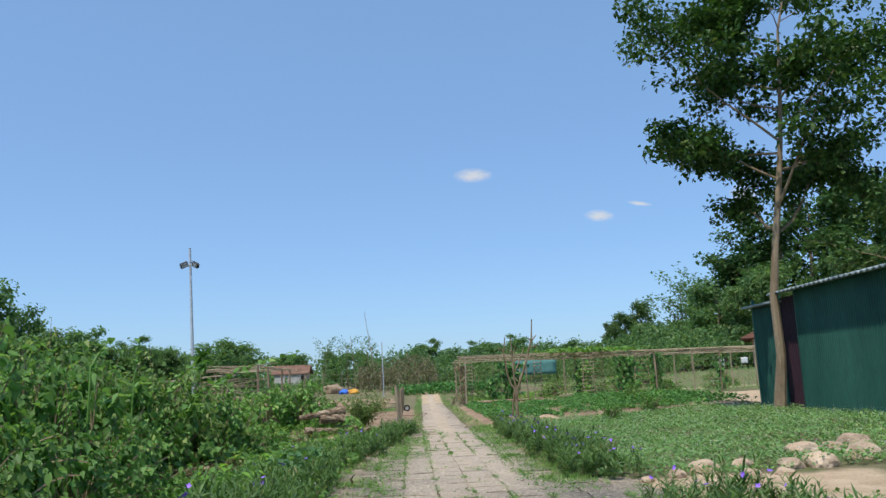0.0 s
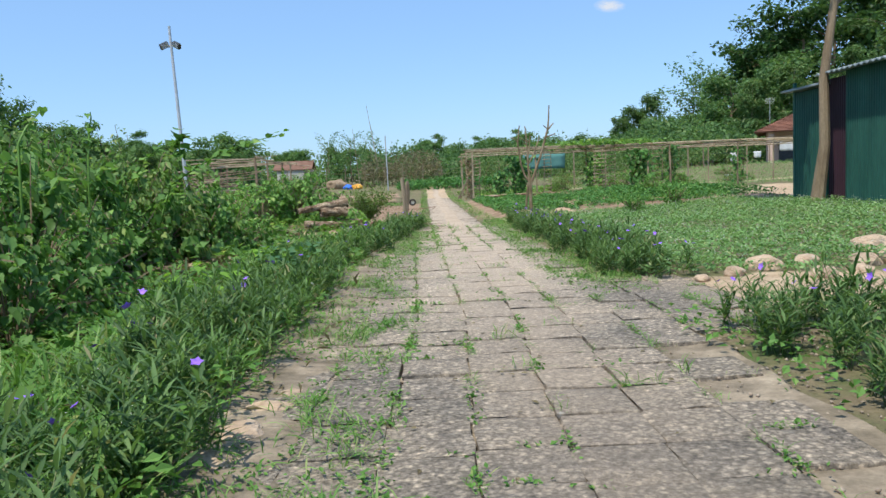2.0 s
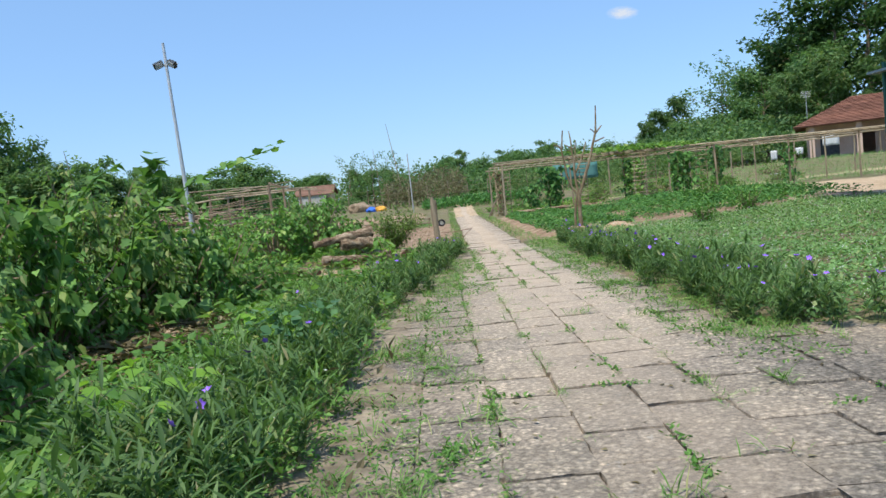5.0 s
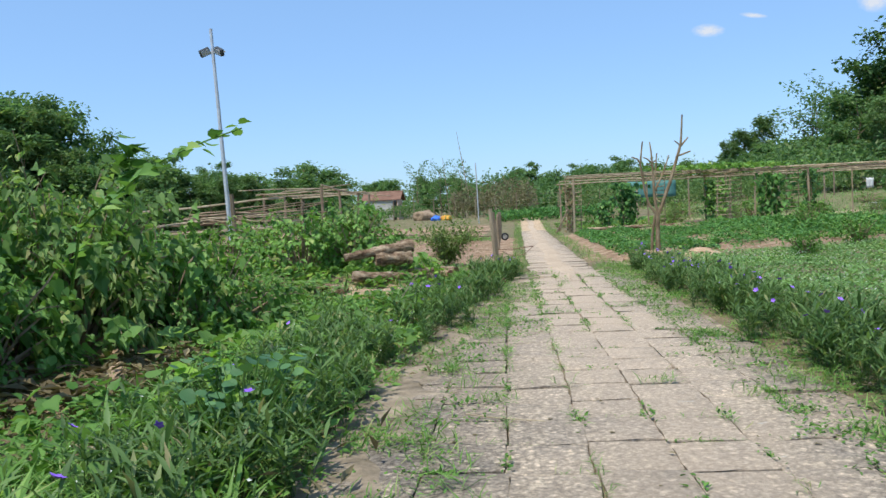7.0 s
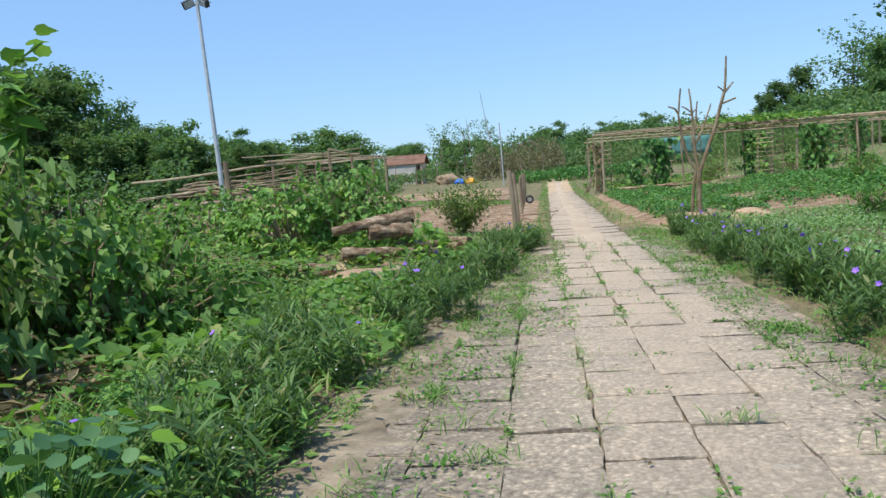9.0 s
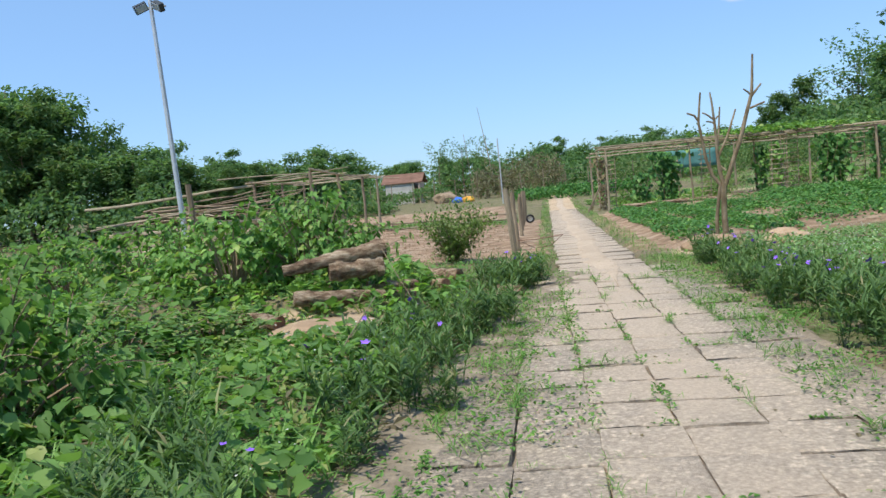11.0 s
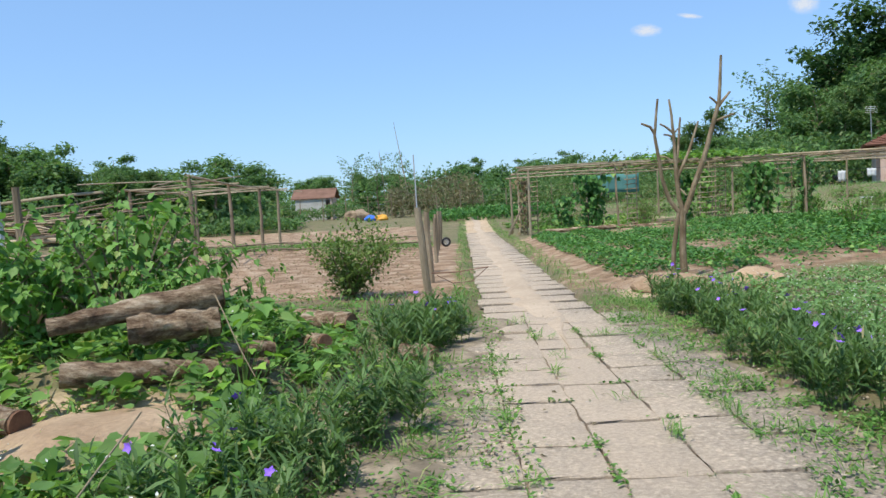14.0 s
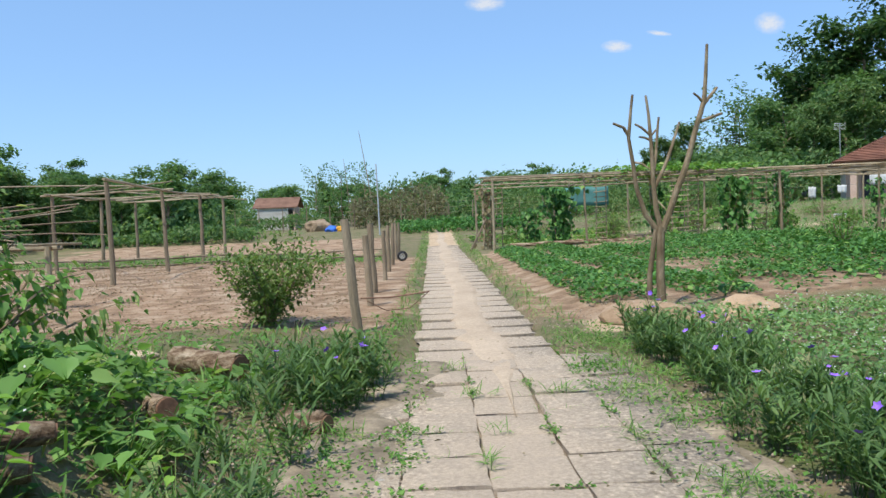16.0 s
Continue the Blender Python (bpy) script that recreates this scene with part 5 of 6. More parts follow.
# posts of the field fence beside the path
def fence_post(x, y, h, r, lean, mat="post"):
    z = tz(x, y)
    pts = wobble([Vector((x + lean * k / 6, y, z - 0.1 + (h + 0.1) * k / 6)) for k in range(7)], 0.02)
    return solo("fence_post", tube(pts, [r * 1.05, r, r * 0.97, r * 1.0, r * 0.95, r * 0.95, r * 0.85], 9), M[mat], "weathered grey wooden fence post without rails", "post", "posts beside the path", smooth=True)


for x, y, h, r, lean in ((-0.06, 24.8, 1.22, 0.052, -0.1), (-0.12, 27.4, 1.0, 0.05, -0.05), (-0.22, 29.4, 1.15, 0.06, -0.04), (-0.2, 32.0, 1.0, 0.045, 0.02), (-0.25, 34.6, 1.05, 0.05, 0.0), (-0.3, 37.2, 1.1, 0.05, 0.03), (-0.32, 39.8, 1.1, 0.05, 0.0), (-0.35, 42.6, 1.1, 0.05, 0.02)):
    fence_post(x, y, h, r, lean)
hook = thing("bent_rod", "thin rusty bent rod fixed to a fence post", "rod")
part("bar", tube([(-0.02, 24.75, 0.36), (0.3, 24.75, 0.36), (0.72, 24.8, 0.40)], [0.008] * 3, 5), M["rust"], hook)
part("wire", tube([(0.05, 24.75, 0.33), (0.25, 24.75, 0.22), (0.5, 24.78, 0.23), (0.7, 24.8, 0.39)], [0.005] * 4, 5), M["rust"], hook)


def tyre(x, y):
    ob = thing("cart_wheel", "small black rubber wheel leaning beside the path", "wheel", at=(x, y, tz(x, y) + 0.15))
    ob.scale = (0.62, 0.62, 0.62)
    ob.rotation_euler = (0.12, 0, 0.15)
    def ring(r, w, n=24, m=8):
        v, f = [], []
        for i in range(n):
            a = 2 * math.pi * i / n
            for j in range(m):
                b = 2 * math.pi * j / m
                q = r + w * math.cos(b)
                v.append((q * math.cos(a), w * 0.9 * math.sin(b), q * math.sin(a)))
        for i in range(n):
            for j in range(m):
                a, b, c, d = i * m + j, i * m + (j + 1) % m, ((i + 1) % n) * m + (j + 1) % m, ((i + 1) % n) * m + j
                f += [(a, b, c), (a, c, d)]
        return np.array(v), np.array(f)
    part("tyre", ring(0.19, 0.055), M["rubber"], ob, smooth=True)
    part("rim", ring(0.12, 0.02), M["steel"], ob, smooth=True)
    for k in range(3):
        a = math.pi * k / 3
        part("spoke", tube([(0.12 * math.cos(a), 0, 0.12 * math.sin(a)), (-0.12 * math.cos(a), 0, -0.12 * math.sin(a))], [0.012, 0.012], 5), M["steel"], ob)


tyre(-0.1, 38.9)


# floodlight mast
def mast(x, y):
    z = tz(x, y)
    ob = thing("floodlight_mast", "tall grey steel mast with two floodlights", "street lamp", at=(x, y, z))
    top = Vector((-0.22, 0, 5.5))
    part("pole", tube([Vector((0, 0, -0.1)).lerp(top, k / 4) for k in range(5)], [0.055, 0.05, 0.044, 0.038, 0.034], 10), M["steel"], ob, smooth=True)
    part("crossbar", tube([Vector((-0.45, 0, 4.98)), Vector((0.08, 0, 4.98))], [0.02, 0.02], 6), M["steel"], ob)
    for s in (-1, 1):
        head = part("floodlight", box_shape(-0.115, -0.05, -0.075, 0.115, 0.04, 0.075), M["black"], ob, "black floodlight housing")
        head.location = (-0.2 + s * 0.17, -0.05, 4.98)
        head.rotation_euler = (0.5, s * 0.45, -s * 0.5)
        part("lens", box_shape(-0.1, -0.062, -0.06, 0.1, -0.05, 0.06), M["glass"], head)
        part("bracket", box_shape(-0.02, 0.04, -0.02, 0.02, 0.10, 0.02), M["steel"], head)


mast(-6.0, 25.5)


# logs
def log(a, b, r, label, cut=True, seed=1, thin=1.0):
    a, b = Vector(a), Vector(b)
    ob = thing("log", label, "log", "logs beside the path")
    pts = wobble([a.lerp(b, k / 7) for k in range(8)], 0.03)
    rad = [r * (1 + 0.10 * math.sin(k * 2.1 + seed)) * (1 + (thin - 1) * k / 7) for k in range(8)]
    fine = [Vector(pts[0]).lerp(Vector(pts[-1]), k / 24) for k in range(25)]
    v, f = tube(fine, [rad[min(k // 3, 7)] for k in range(25)], 20)
    axis = (b - a).normalized()
    for i in range(len(v)):
        q = Vector(v[i])
        c = fine[min(i // 20, 24)]
        u = (q - c)
        along = (q - a).dot(axis)
        d = noise.noise(Vector((along * 3, u.x * 34 + seed, u.z * 34))) * 0.15 + noise.noise(q * 6 + Vector((seed, 0, 0))) * 0.15 + noise.noise(q * 26) * 0.08
        v[i] = tuple(c + u * (1 + d))
    part("bark", (v, f), M["log"], ob, smooth=False)
    if cut:
        for p, q in ((pts[0], pts[1]),):
            d = (Vector(p) - Vector(q)).normalized()
            part("cut_end", tube([Vector(p) - d * 0.01, Vector(p) + d * 0.012], [rad[0] * 0.9, rad[0] * 0.86], 12), M["cut"], ob, "dark reddish cut face")
    return ob


log((-1.12, 19.5, 0.74), (-2.05, 19.12, 0.62), 0.088, "thick weathered log on top of a log pile", seed=1, thin=0.6)
log((-1.15, 19.46, 0.58), (-1.62, 19.26, 0.55), 0.092, "thick dark log at the bottom of a log pile", seed=2)
log((-0.86, 19.65, 0.36), (-1.3, 19.42, 0.40), 0.048, "thin dark branch log lying in the weeds", seed=4)
log((-0.84, 19.4, 0.28), (-1.9, 18.98, 0.38), 0.065, "half-buried pale log lying in the weeds", seed=5)
log((-1.9, 18.55, 0.2), (-2.3, 18.7, 0.22), 0.08, "short log with a round cut face", seed=9)
log((0.14, 20.68, 0.06), (-0.12, 20.82, 0.06), 0.065, "short pale log at the path's edge", seed=6)
log((-0.75, 22.35, 0.10), (-1.35, 22.75, 0.12), 0.10, "short weathered log at the edge of the field", seed=7)
log((-0.68, 20.55, 0.22), (-0.84, 20.75, 0.20), 0.065, "split log piece among the creepers", seed=8)
log((-1.3, 20.5, 0.40), (-2.0, 20.2, 0.42), 0.07, "dark log among the creepers", seed=10)


def boulder(x, y, sx, sy, sz, seed, mat="rock", name="rock", label="pale tan rock at the edge of the weeds", group="rocks beside the path"):
    bm = bmesh.new()
    bmesh.ops.create_icosphere(bm, subdivisions=3, radius=1)
    off = Vector((seed * 3.7, seed * 1.9, seed))
    for v in bm.verts:
        d = 1 + 0.28 * noise.noise(v.co * 1.3 + off) + 0.10 * noise.noise(v.co * 4 + off) + (0.12 * noise.noise(v.co * 7 + off) if mat == "dirt" else 0)
        v.co = Vector((v.co.x * sx, v.co.y * sy, v.co.z * sz)) * d
    me = bpy.data.meshes.new(name)
    bm.to_mesh(me)
    bm.free()
    me.materials.append(M[mat])
    ob = new(name, me)
    ob.location = (x, y, tz(x, y) + sz * 0.35)
    ob.rotation_euler[2] = seed * 1.3
    return tagged(ob, label, "rock", group)


for k, (x, y, s) in enumerate(((3.65, 11.9, 0.17), (4.15, 12.3, 0.26), (4.7, 12.5, 0.2), (5.2, 12.2, 0.22), (5.9, 13.3, 0.32), (6.5, 13.6, 0.26), (7.0, 13.9, 0.3), (4.4, 11.5, 0.2), (5.6, 12.2, 0.3), (6.4, 12.6, 0.34), (7.4, 13.2, 0.4), (8.0, 14.2, 0.35), (3.2, 11.6, 0.12), (4.9, 11.7, 0.14))):
    boulder(x, y, s * 0.8, s * 0.62, s * 0.45, k + 1)
boulder(-1.45, 18.5, 0.62, 0.5, 0.13, 30, "dirt", "earth_mound", "low mound of bare orange earth beside the path", "")
boulder(-2.5, 13.65, 0.14, 0.11, 0.12, 33, "rock", "stone", "pale stone in the dry clearing", "stones at the path's edge")
boulder(-3.0, 14.3, 0.5, 0.4, 0.12, 34, "dirt", "earth_mound", "low mound of dry earth and stalks in the clearing", "")
boulder(3.05, 24.6, 0.55, 0.35, 0.17, 31, "dirt", "earth_mound", "low mound of bare orange earth by the pruned tree", "")
boulder(4.1, 24.7, 0.5, 0.3, 0.16, 32, "dirt", "earth_mound", "low mound of bare orange earth by the pruned tree", "")
for k, (x, y, s) in enumerate(((-0.47, 7.3, 0.17), (-0.42, 7.72, 0.13), (-0.36, 8.02, 0.09), (-0.52, 6.95, 0.15), (-2.0, 23.6, 0.2), (-1.9, 22.0, 0.12), (-0.85, 21.6, 0.13), (-1.5, 24.0, 0.14))):
    boulder(x, y, s, s * 0.7, s * 0.3, k + 40, "rock", "stone", "flat pale stone at the path's edge", "stones at the path's edge")


# loose stones and clods
PEBBLE = (np.array([(1, 0, 0), (-0.9, 0.1, 0), (0.1, 0.8, 0), (0, -0.85, 0.1), (0, 0, 0.7), (0, 0.1, -0.7)], float), np.array([(0, 2, 4), (2, 1, 4), (1, 3, 4), (3, 0, 4), (2, 0, 5), (1, 2, 5), (3, 1, 5), (0, 3, 5)]))
cover("gravel", 5500, 0.016, M["gravel"], patchy(-0.8, 0.3, 4, 24, -0.6, 2.0, 3), "small stones and crumbs along the path's edge", 91, shape=PEBBLE, low=0.0, high=0.012, pitch=(0, 0.5), category="gravel")
cover("gravel", 2500, 0.016, M["gravel"], patchy(-0.4, 0.7, 15.5, 22.8, -0.6, 2.4, 1), "small stones and crumbs along the path's edge", 95, shape=PEBBLE, low=0.01, high=0.025, pitch=(0, 0.5), category="gravel")
cover("gravel", 3000, 0.014, M["gravel"], patchy(1.7, 3.2, 4, 26, -0.3, 2.0, 6), "small stones and crumbs along the path's edge", 92, shape=PEBBLE, low=0.0, high=0.012, pitch=(0, 0.5), category="gravel")
cover("clods", 5000, 0.022, M["dirt"], patchy(-11, -0.4, 25.5, 40, -0.6, 1.2, 3), "crumbled clods of dry tilled soil", 93, shape=PEBBLE, low=0.0, high=0.012, pitch=(0, 0.5), category="soil")


def rosette(x, y, n, size, high, spread, mat, seed, label, shape=LOBED):
    """A single leafy weed: stalks from one root, each with its leaf."""
    g = np.random.default_rng(seed)
    ob = thing("leafy_weed", label, "weed", at=(x, y, tz(x, y)))
    stalks, at, yaw = [], [], []
    for k in range(n):
        a, r, h = g.uniform(0, 6.28), spread * math.sqrt(g.random()), high * g.uniform(0.45, 1.0)
        tip = (r * math.cos(a), r * math.sin(a), h)
        stalks.append(tube([(0.2 * tip[0], 0.2 * tip[1], 0), (0.7 * tip[0], 0.7 * tip[1], h * 0.7), tip], [0.004, 0.003, 0.002], 4))
        at.append(tip)
        yaw.append(a - 1.57)
    part("stem", merge(stalks), M["weed"], ob, kind="stuff")
    part("foliage", strew(shape, at, np.array(yaw) + g.normal(0, 0.5, n), g.normal(-0.2, 0.35, n), g.normal(0, 0.3, n), size * g.uniform(0.7, 1.25, n)), M[mat], ob)


ROUND = (np.array([(0.5 * math.sin(2 * math.pi * k / 10) * (1 if k else 0.3), 0.5 - 0.5 * math.cos(2 * math.pi * k / 10) if k else 0.12, 0.05 * math.cos(4 * math.pi * k / 10)) for k in range(10)] + [(0, 0.45, -0.04)]), np.array([(k, (k + 1) % 10, 10) for k in range(10)]))
rosette(-1.0, 12.0, 130, 0.068, 0.52, 0.34, "round_leaf", 95, "bushy weed with round blue-green leaves", ROUND)
rosette(-1.15, 12.35, 34, 0.10, 0.42, 0.32, "lime_leaf", 96, "young vine with yellow-green leaves")
rosette(-0.85, 18.9, 16, 0.08, 0.38, 0.22, "lime_leaf", 97, "young vine with yellow-green leaves")
rosette(-0.95, 19.25, 14, 0.075, 0.4, 0.2, "lime_leaf", 98, "young vine with yellow-green leaves")
rosette(-0.35, 19.6, 9, 0.07, 0.3, 0.2, "lime_leaf", 99, "young vine with yellow-green leaves")
rosette(-1.4, 10.2, 18, 0.10, 0.5, 0.3, "lime_leaf", 100, "young vine with yellow-green leaves")
rosette(-0.75, 20.0, 26, 0.11, 0.25, 0.4, "vine", 101, "low broad-leaved weed with bright leaves")
rosette(-1.3, 20.2, 26, 0.12, 0.25, 0.4, "vine", 102, "low broad-leaved weed with bright leaves")


def stick(a, b, r, label, mat="pole"):
    solo("stick", tube(wobble([Vector(a).lerp(Vector(b), k / 5) for k in range(6)], 0.015), list(np.linspace(r, r * 0.6, 6)), 6), M[mat], label, "stick", "sticks on the ground", smooth=True)


stick((1.95, 6.3, 0.03), (2.9, 6.35, 0.05), 0.012, "dry bamboo stick lying at the path's edge")
stick((0.05, 12.75, 0.03), (0.5, 12.55, 0.025), 0.006, "thin dry stalk lying on the slabs")
stick((-1.1, 19.3, 0.75), (-0.75, 18.9, 0.25), 0.004, "thin dry stalk leaning on the logs", "bark")
stick((-1.7, 11.7, 0.2), (-1.2, 11.6, 0.15), 0.01, "dry stick among the weeds")
stick((-1.05, 17.0, 0.1), (-0.75, 17.3, 0.55), 0.006, "thin dry stalk among the petunias")
for k, x in enumerate(np.arange(3.4, 14.0, 2.7)):
    log((x, 43.0 + 0.1 * (k % 2), 0.16), (x + 2.6, 43.05, 0.18), 0.07, "long dark log edging a bed under the trellis", seed=20 + k)


# ---- buildings ----
def corrugated(a, b, z0, z1, pitch=0.09, depth=0.014, slope=0.0):
    """Ribbed sheet standing between two plan points."""
    a, b = Vector(a), Vector(b)
    d = (b - a)
    n = int(d.length / (pitch / 4))
    nv = Vector((d.y, -d.x)).normalized()
    v, f = [], []
    for k in range(n + 1):
        t = k / n
        o = depth * (1 if k % 4 in (1, 2) else -1)
        p = a + d * t + nv * o
        v += [(p.x, p.y, z0), (p.x, p.y, z1 + slope * t)]
    for k in range(n):
        i = 2 * k
        f += [(i, i + 2, i + 3), (i, i + 3, i + 1)]
    return np.array(v), np.array(f)


def shed():
    ob = thing("green_shed", "green corrugated steel shed with a dark purple door", "shed")
    x0, x1, y0, y1, h = 9.85, 13.6, 12.5, 23.6, 3.15
    z = 0.1
    part("wall", corrugated((x0, y1), (x0, 22.0), z, h - 0.25), M["green_sheet"], ob)
    part("wall", corrugated((x0 - 0.02, 21.1), (x0 - 0.02, y0), z, h), M["green_sheet"], ob)
    part("wall", corrugated((x1, y1), (x0, y1), z, h - 0.2), M["green_sheet"], ob)
    part("wall", corrugated((x0, y0), (x1, y0), z, h), M["green_sheet"], ob)
    part("wall", corrugated((x1, y0), (x1, y1), z, h), M["green_sheet"], ob)
    part("door", corrugated((x0 + 0.03, 22.0), (x0 + 0.03, 21.1), z, h - 0.1), M["purple_sheet"], ob, "dark purple sheet door")
    for y in (y1, 22.0, 21.1):
        part("post", box_shape(x0 - 0.03, y - 0.04, z - 0.1, x0 + 0.03, y + 0.04, h), M["green_sheet"], ob)
    # roof pitched across, with an overhang
    n = 90
    v, f = [], []
    for k in range(n + 1):
        y = y0 - 0.3 + (21.9 - y0 + 0.3) * k / n
        o = 0.02 * (1 if k % 2 else -1)
        v += [(x0 - 0.35, y, h + o), (x1 + 0.3, y, h + 0.7 + o), (x0 - 0.35, y, h + o - 0.03), (x1 + 0.3, y, h + 0.67 + o)]
    for k in range(n):
        i = 4 * k
        f += [(i, i + 1, i + 5), (i, i + 5, i + 4), (i + 2, i + 6, i + 7), (i + 2, i + 7, i + 3), (i, i + 4, i + 6), (i, i + 6, i + 2)]
    part("roof", (np.array(v), np.array(f)), M["roof_sheet"], ob, "weathered grey sheet roof")
    part("lean_to_roof", box_shape(x0 - 0.25, 21.9, h - 0.22, x1, y1 + 0.25, h - 0.17), M["roof_sheet"], ob)
    part("plinth", box_shape(x0 - 0.06, y0 - 0.05, z - 0.2, x1, y1 + 0.05, z + 0.08), M["wall_grey"], ob)


shed()


def gable_roof(x0, x1, y0, y1, eave, ridge, thick=0.08):
    """Ridge along x; two slopes with thickness."""
    ym = (y0 + y1) / 2
    v = [(x0, y0, eave), (x1, y0, eave), (x1, ym, ridge), (x0, ym, ridge), (x0, y1, eave), (x1, y1, eave)]
    v += [(x, y, z - thick) for x, y, z in v]
    q = [(0, 1, 2, 3), (3, 2, 5, 4), (7, 6, 9, 8), (8, 9, 10, 11), (0, 6, 7, 1), (4, 5, 11, 10), (0, 3, 9, 6), (3, 4, 10, 9), (1, 7, 8, 2), (2, 8, 11, 5)]
    return np.array(v, float), np.array([t for a, b, c, d in q for t in ((a, b, c), (a, c, d))])


def slope(corners, mat, parent, courses=18, thick=0.07, name="roof"):
    """A four-cornered roof slope (two at the eave, two at the ridge) laid in overlapping courses of tiles."""
    a, b, c, d = [Vector(q) for q in corners]
    up = (b - a).cross(d - a).normalized()
    if up.z < 0:
        up = -up
    ob = part(name, (np.array([tuple(q) for q in (a, b, c, d)] + [tuple(q - up * thick) for q in (a, b, c, d)]),
                     np.array([(0, 1, 2), (0, 2, 3), (4, 6, 5), (4, 7, 6), (0, 4, 5), (0, 5, 1), (1, 5, 6), (1, 6, 2), (2, 6, 7), (2, 7, 3), (3, 7, 4), (3, 4, 0)])), mat, parent)
    for k in range(courses):
        t0, t1 = k / courses, (k + 1) / courses
        p, q, r, w = a.lerp(d, t0), b.lerp(c, t0), b.lerp(c, t1), a.lerp(d, t1)
        v = [tuple(p + up * 0.07), tuple(q + up * 0.07), tuple(r + up * 0.015), tuple(w + up * 0.015), tuple(p + up * 0.004), tuple(q + up * 0.004)]
        part("tile_course", (np.array(v), np.array([(0, 1, 2), (0, 2, 3), (4, 5, 1), (4, 1, 0)])), mat, ob)
    return ob


def house():
    ob = thing("house", "small house with red tiled roof and pink pillars", "house")
    x0, x1, y0, y1 = 29.6, 42.0, 72.6, 79.0
    z = 0.95
    e, rz = 3.9, 6.2
    part("plinth", box_shape(x0 - 0.4, y0 - 1.9, z - 1.2, x1 + 0.3, y1 + 0.3, z + 0.2), M["wall_grey"], ob)
    for xa, xb in ((x0, 30.6), (32.0, 33.2), (34.6, 36.2), (38.0, x1)):
        part("wall", box_shape(xa, y0, z + 0.2, xb, y0 + 0.2, e), M["wall_pink"], ob)
    for xa, xb in ((30.6, 32.0), (33.2, 34.6), (36.2, 38.0)):
        part("lintel", box_shape(xa, y0, z + 2.3, xb, y0 + 0.2, e), M["wall_pink"], ob)
    part("window", box_shape(30.6, y0 + 0.08, z + 0.2, 32.0, y0 + 0.12, z + 2.3), M["black"], ob)
    part("wall", box_shape(x0, y0 + 0.2, z + 0.2, x0 + 0.2, y1, e), M["wall_grey"], ob)
    part("wall", box_shape(x1 - 0.2, y0 + 0.2, z + 0.2, x1, y1, e), M["wall_pink"], ob)
    part("wall", box_shape(x0 + 0.2, y1 - 0.2, z + 0.2, x1 - 0.2, y1, e), M["wall_pink"], ob)
    for x in (30.0, 33.4, 35.4, 38.4):
        part("pillar", box_shape(x - 0.2, y0 - 1.5, z + 0.2, x + 0.2, y0 - 1.1, e), M["wall_pink"], ob, "pink plastered pillar")
    part("beam", box_shape(29.8, y0 - 1.5, e - 0.02, 38.6, y0 - 1.1, e + 0.2), M["wall_pink"], ob)
    ym = (y0 + y1) / 2
    slope([(x0 - 0.9, y0 - 1.9, e + 0.02), (36.0, y0 - 1.9, e + 0.02), (39.4, ym, rz), (33.2, ym, rz)], M["clay_tile"], ob)
    slope([(x0 - 0.9, y1 + 0.8, e + 0.02), (x0 - 0.9, y0 - 1.9, e + 0.02), (33.2, ym, rz), (33.2, ym + 0.1, rz)], M["clay_tile"], ob)
    slope([(x1 + 0.8, y1 + 0.8, e + 0.02), (x0 - 0.9, y1 + 0.8, e + 0.02), (33.2, ym + 0.02, rz), (x1 - 2.5, ym + 0.02, rz)], M["clay_tile"], ob, 4)
    # porch gable in front
    slope([(35.6, y0 - 2.6, e - 0.05), (35.6, ym, e - 0.05), (38.6, ym, rz - 0.2), (38.6, y0 - 2.6, rz - 0.2)], M["clay_tile"], ob, 12)
    slope([(41.6, ym, e - 0.05), (41.6, y0 - 2.6, e - 0.05), (38.6, y0 - 2.6, rz - 0.2), (38.6, ym, rz - 0.2)], M["clay_tile"], ob, 12)
    gv = np.array([(36.2, y0 - 1.9, e), (41.0, y0 - 1.9, e), (38.6, y0 - 1.9, rz - 0.5), (36.2, y0 - 1.7, e), (41.0, y0 - 1.7, e), (38.6, y0 - 1.7, rz - 0.5)])
    part("gable", (gv, np.array([(0, 1, 2), (3, 5, 4), (0, 2, 5), (0, 5, 3), (1, 4, 5), (1, 5, 2), (0, 3, 4), (0, 4, 1)])), M["wall_pink"], ob)
    # turned to face down the garden
    pivot, turn = Vector((28.7, 70.7, 0)), Matrix.Rotation(radians(-25), 4, 'Z')
    ob.matrix_basis = Matrix.Translation(pivot) @ turn @ Matrix.Translation(-pivot)
    return z


house_z = house()


def sheet_on_line(x, y, z, w, h, mat, label, name="laundry"):
    n, m = 8, 4
    v, f = [], []
    for j in range(m + 1):
        for i in range(n + 1):
            v.append((x + w * i / n, y + 0.05 * math.sin(i * 1.9) * (j / m), z - h * j / m + 0.02 * math.cos(i * 1.4)))
    for j in range(m):
        for i in range(n):
            a = j * (n + 1) + i
            f += [(a, a + 1, a + n + 2), (a, a + n + 2, a + n + 1)]
    ob = solo(name, (np.array(v, float), np.array(f)), M[mat], label, "laundry", "washing at the house")
    ob.modifiers.new("thickness", 'SOLIDIFY').thickness = 0.01
    return ob


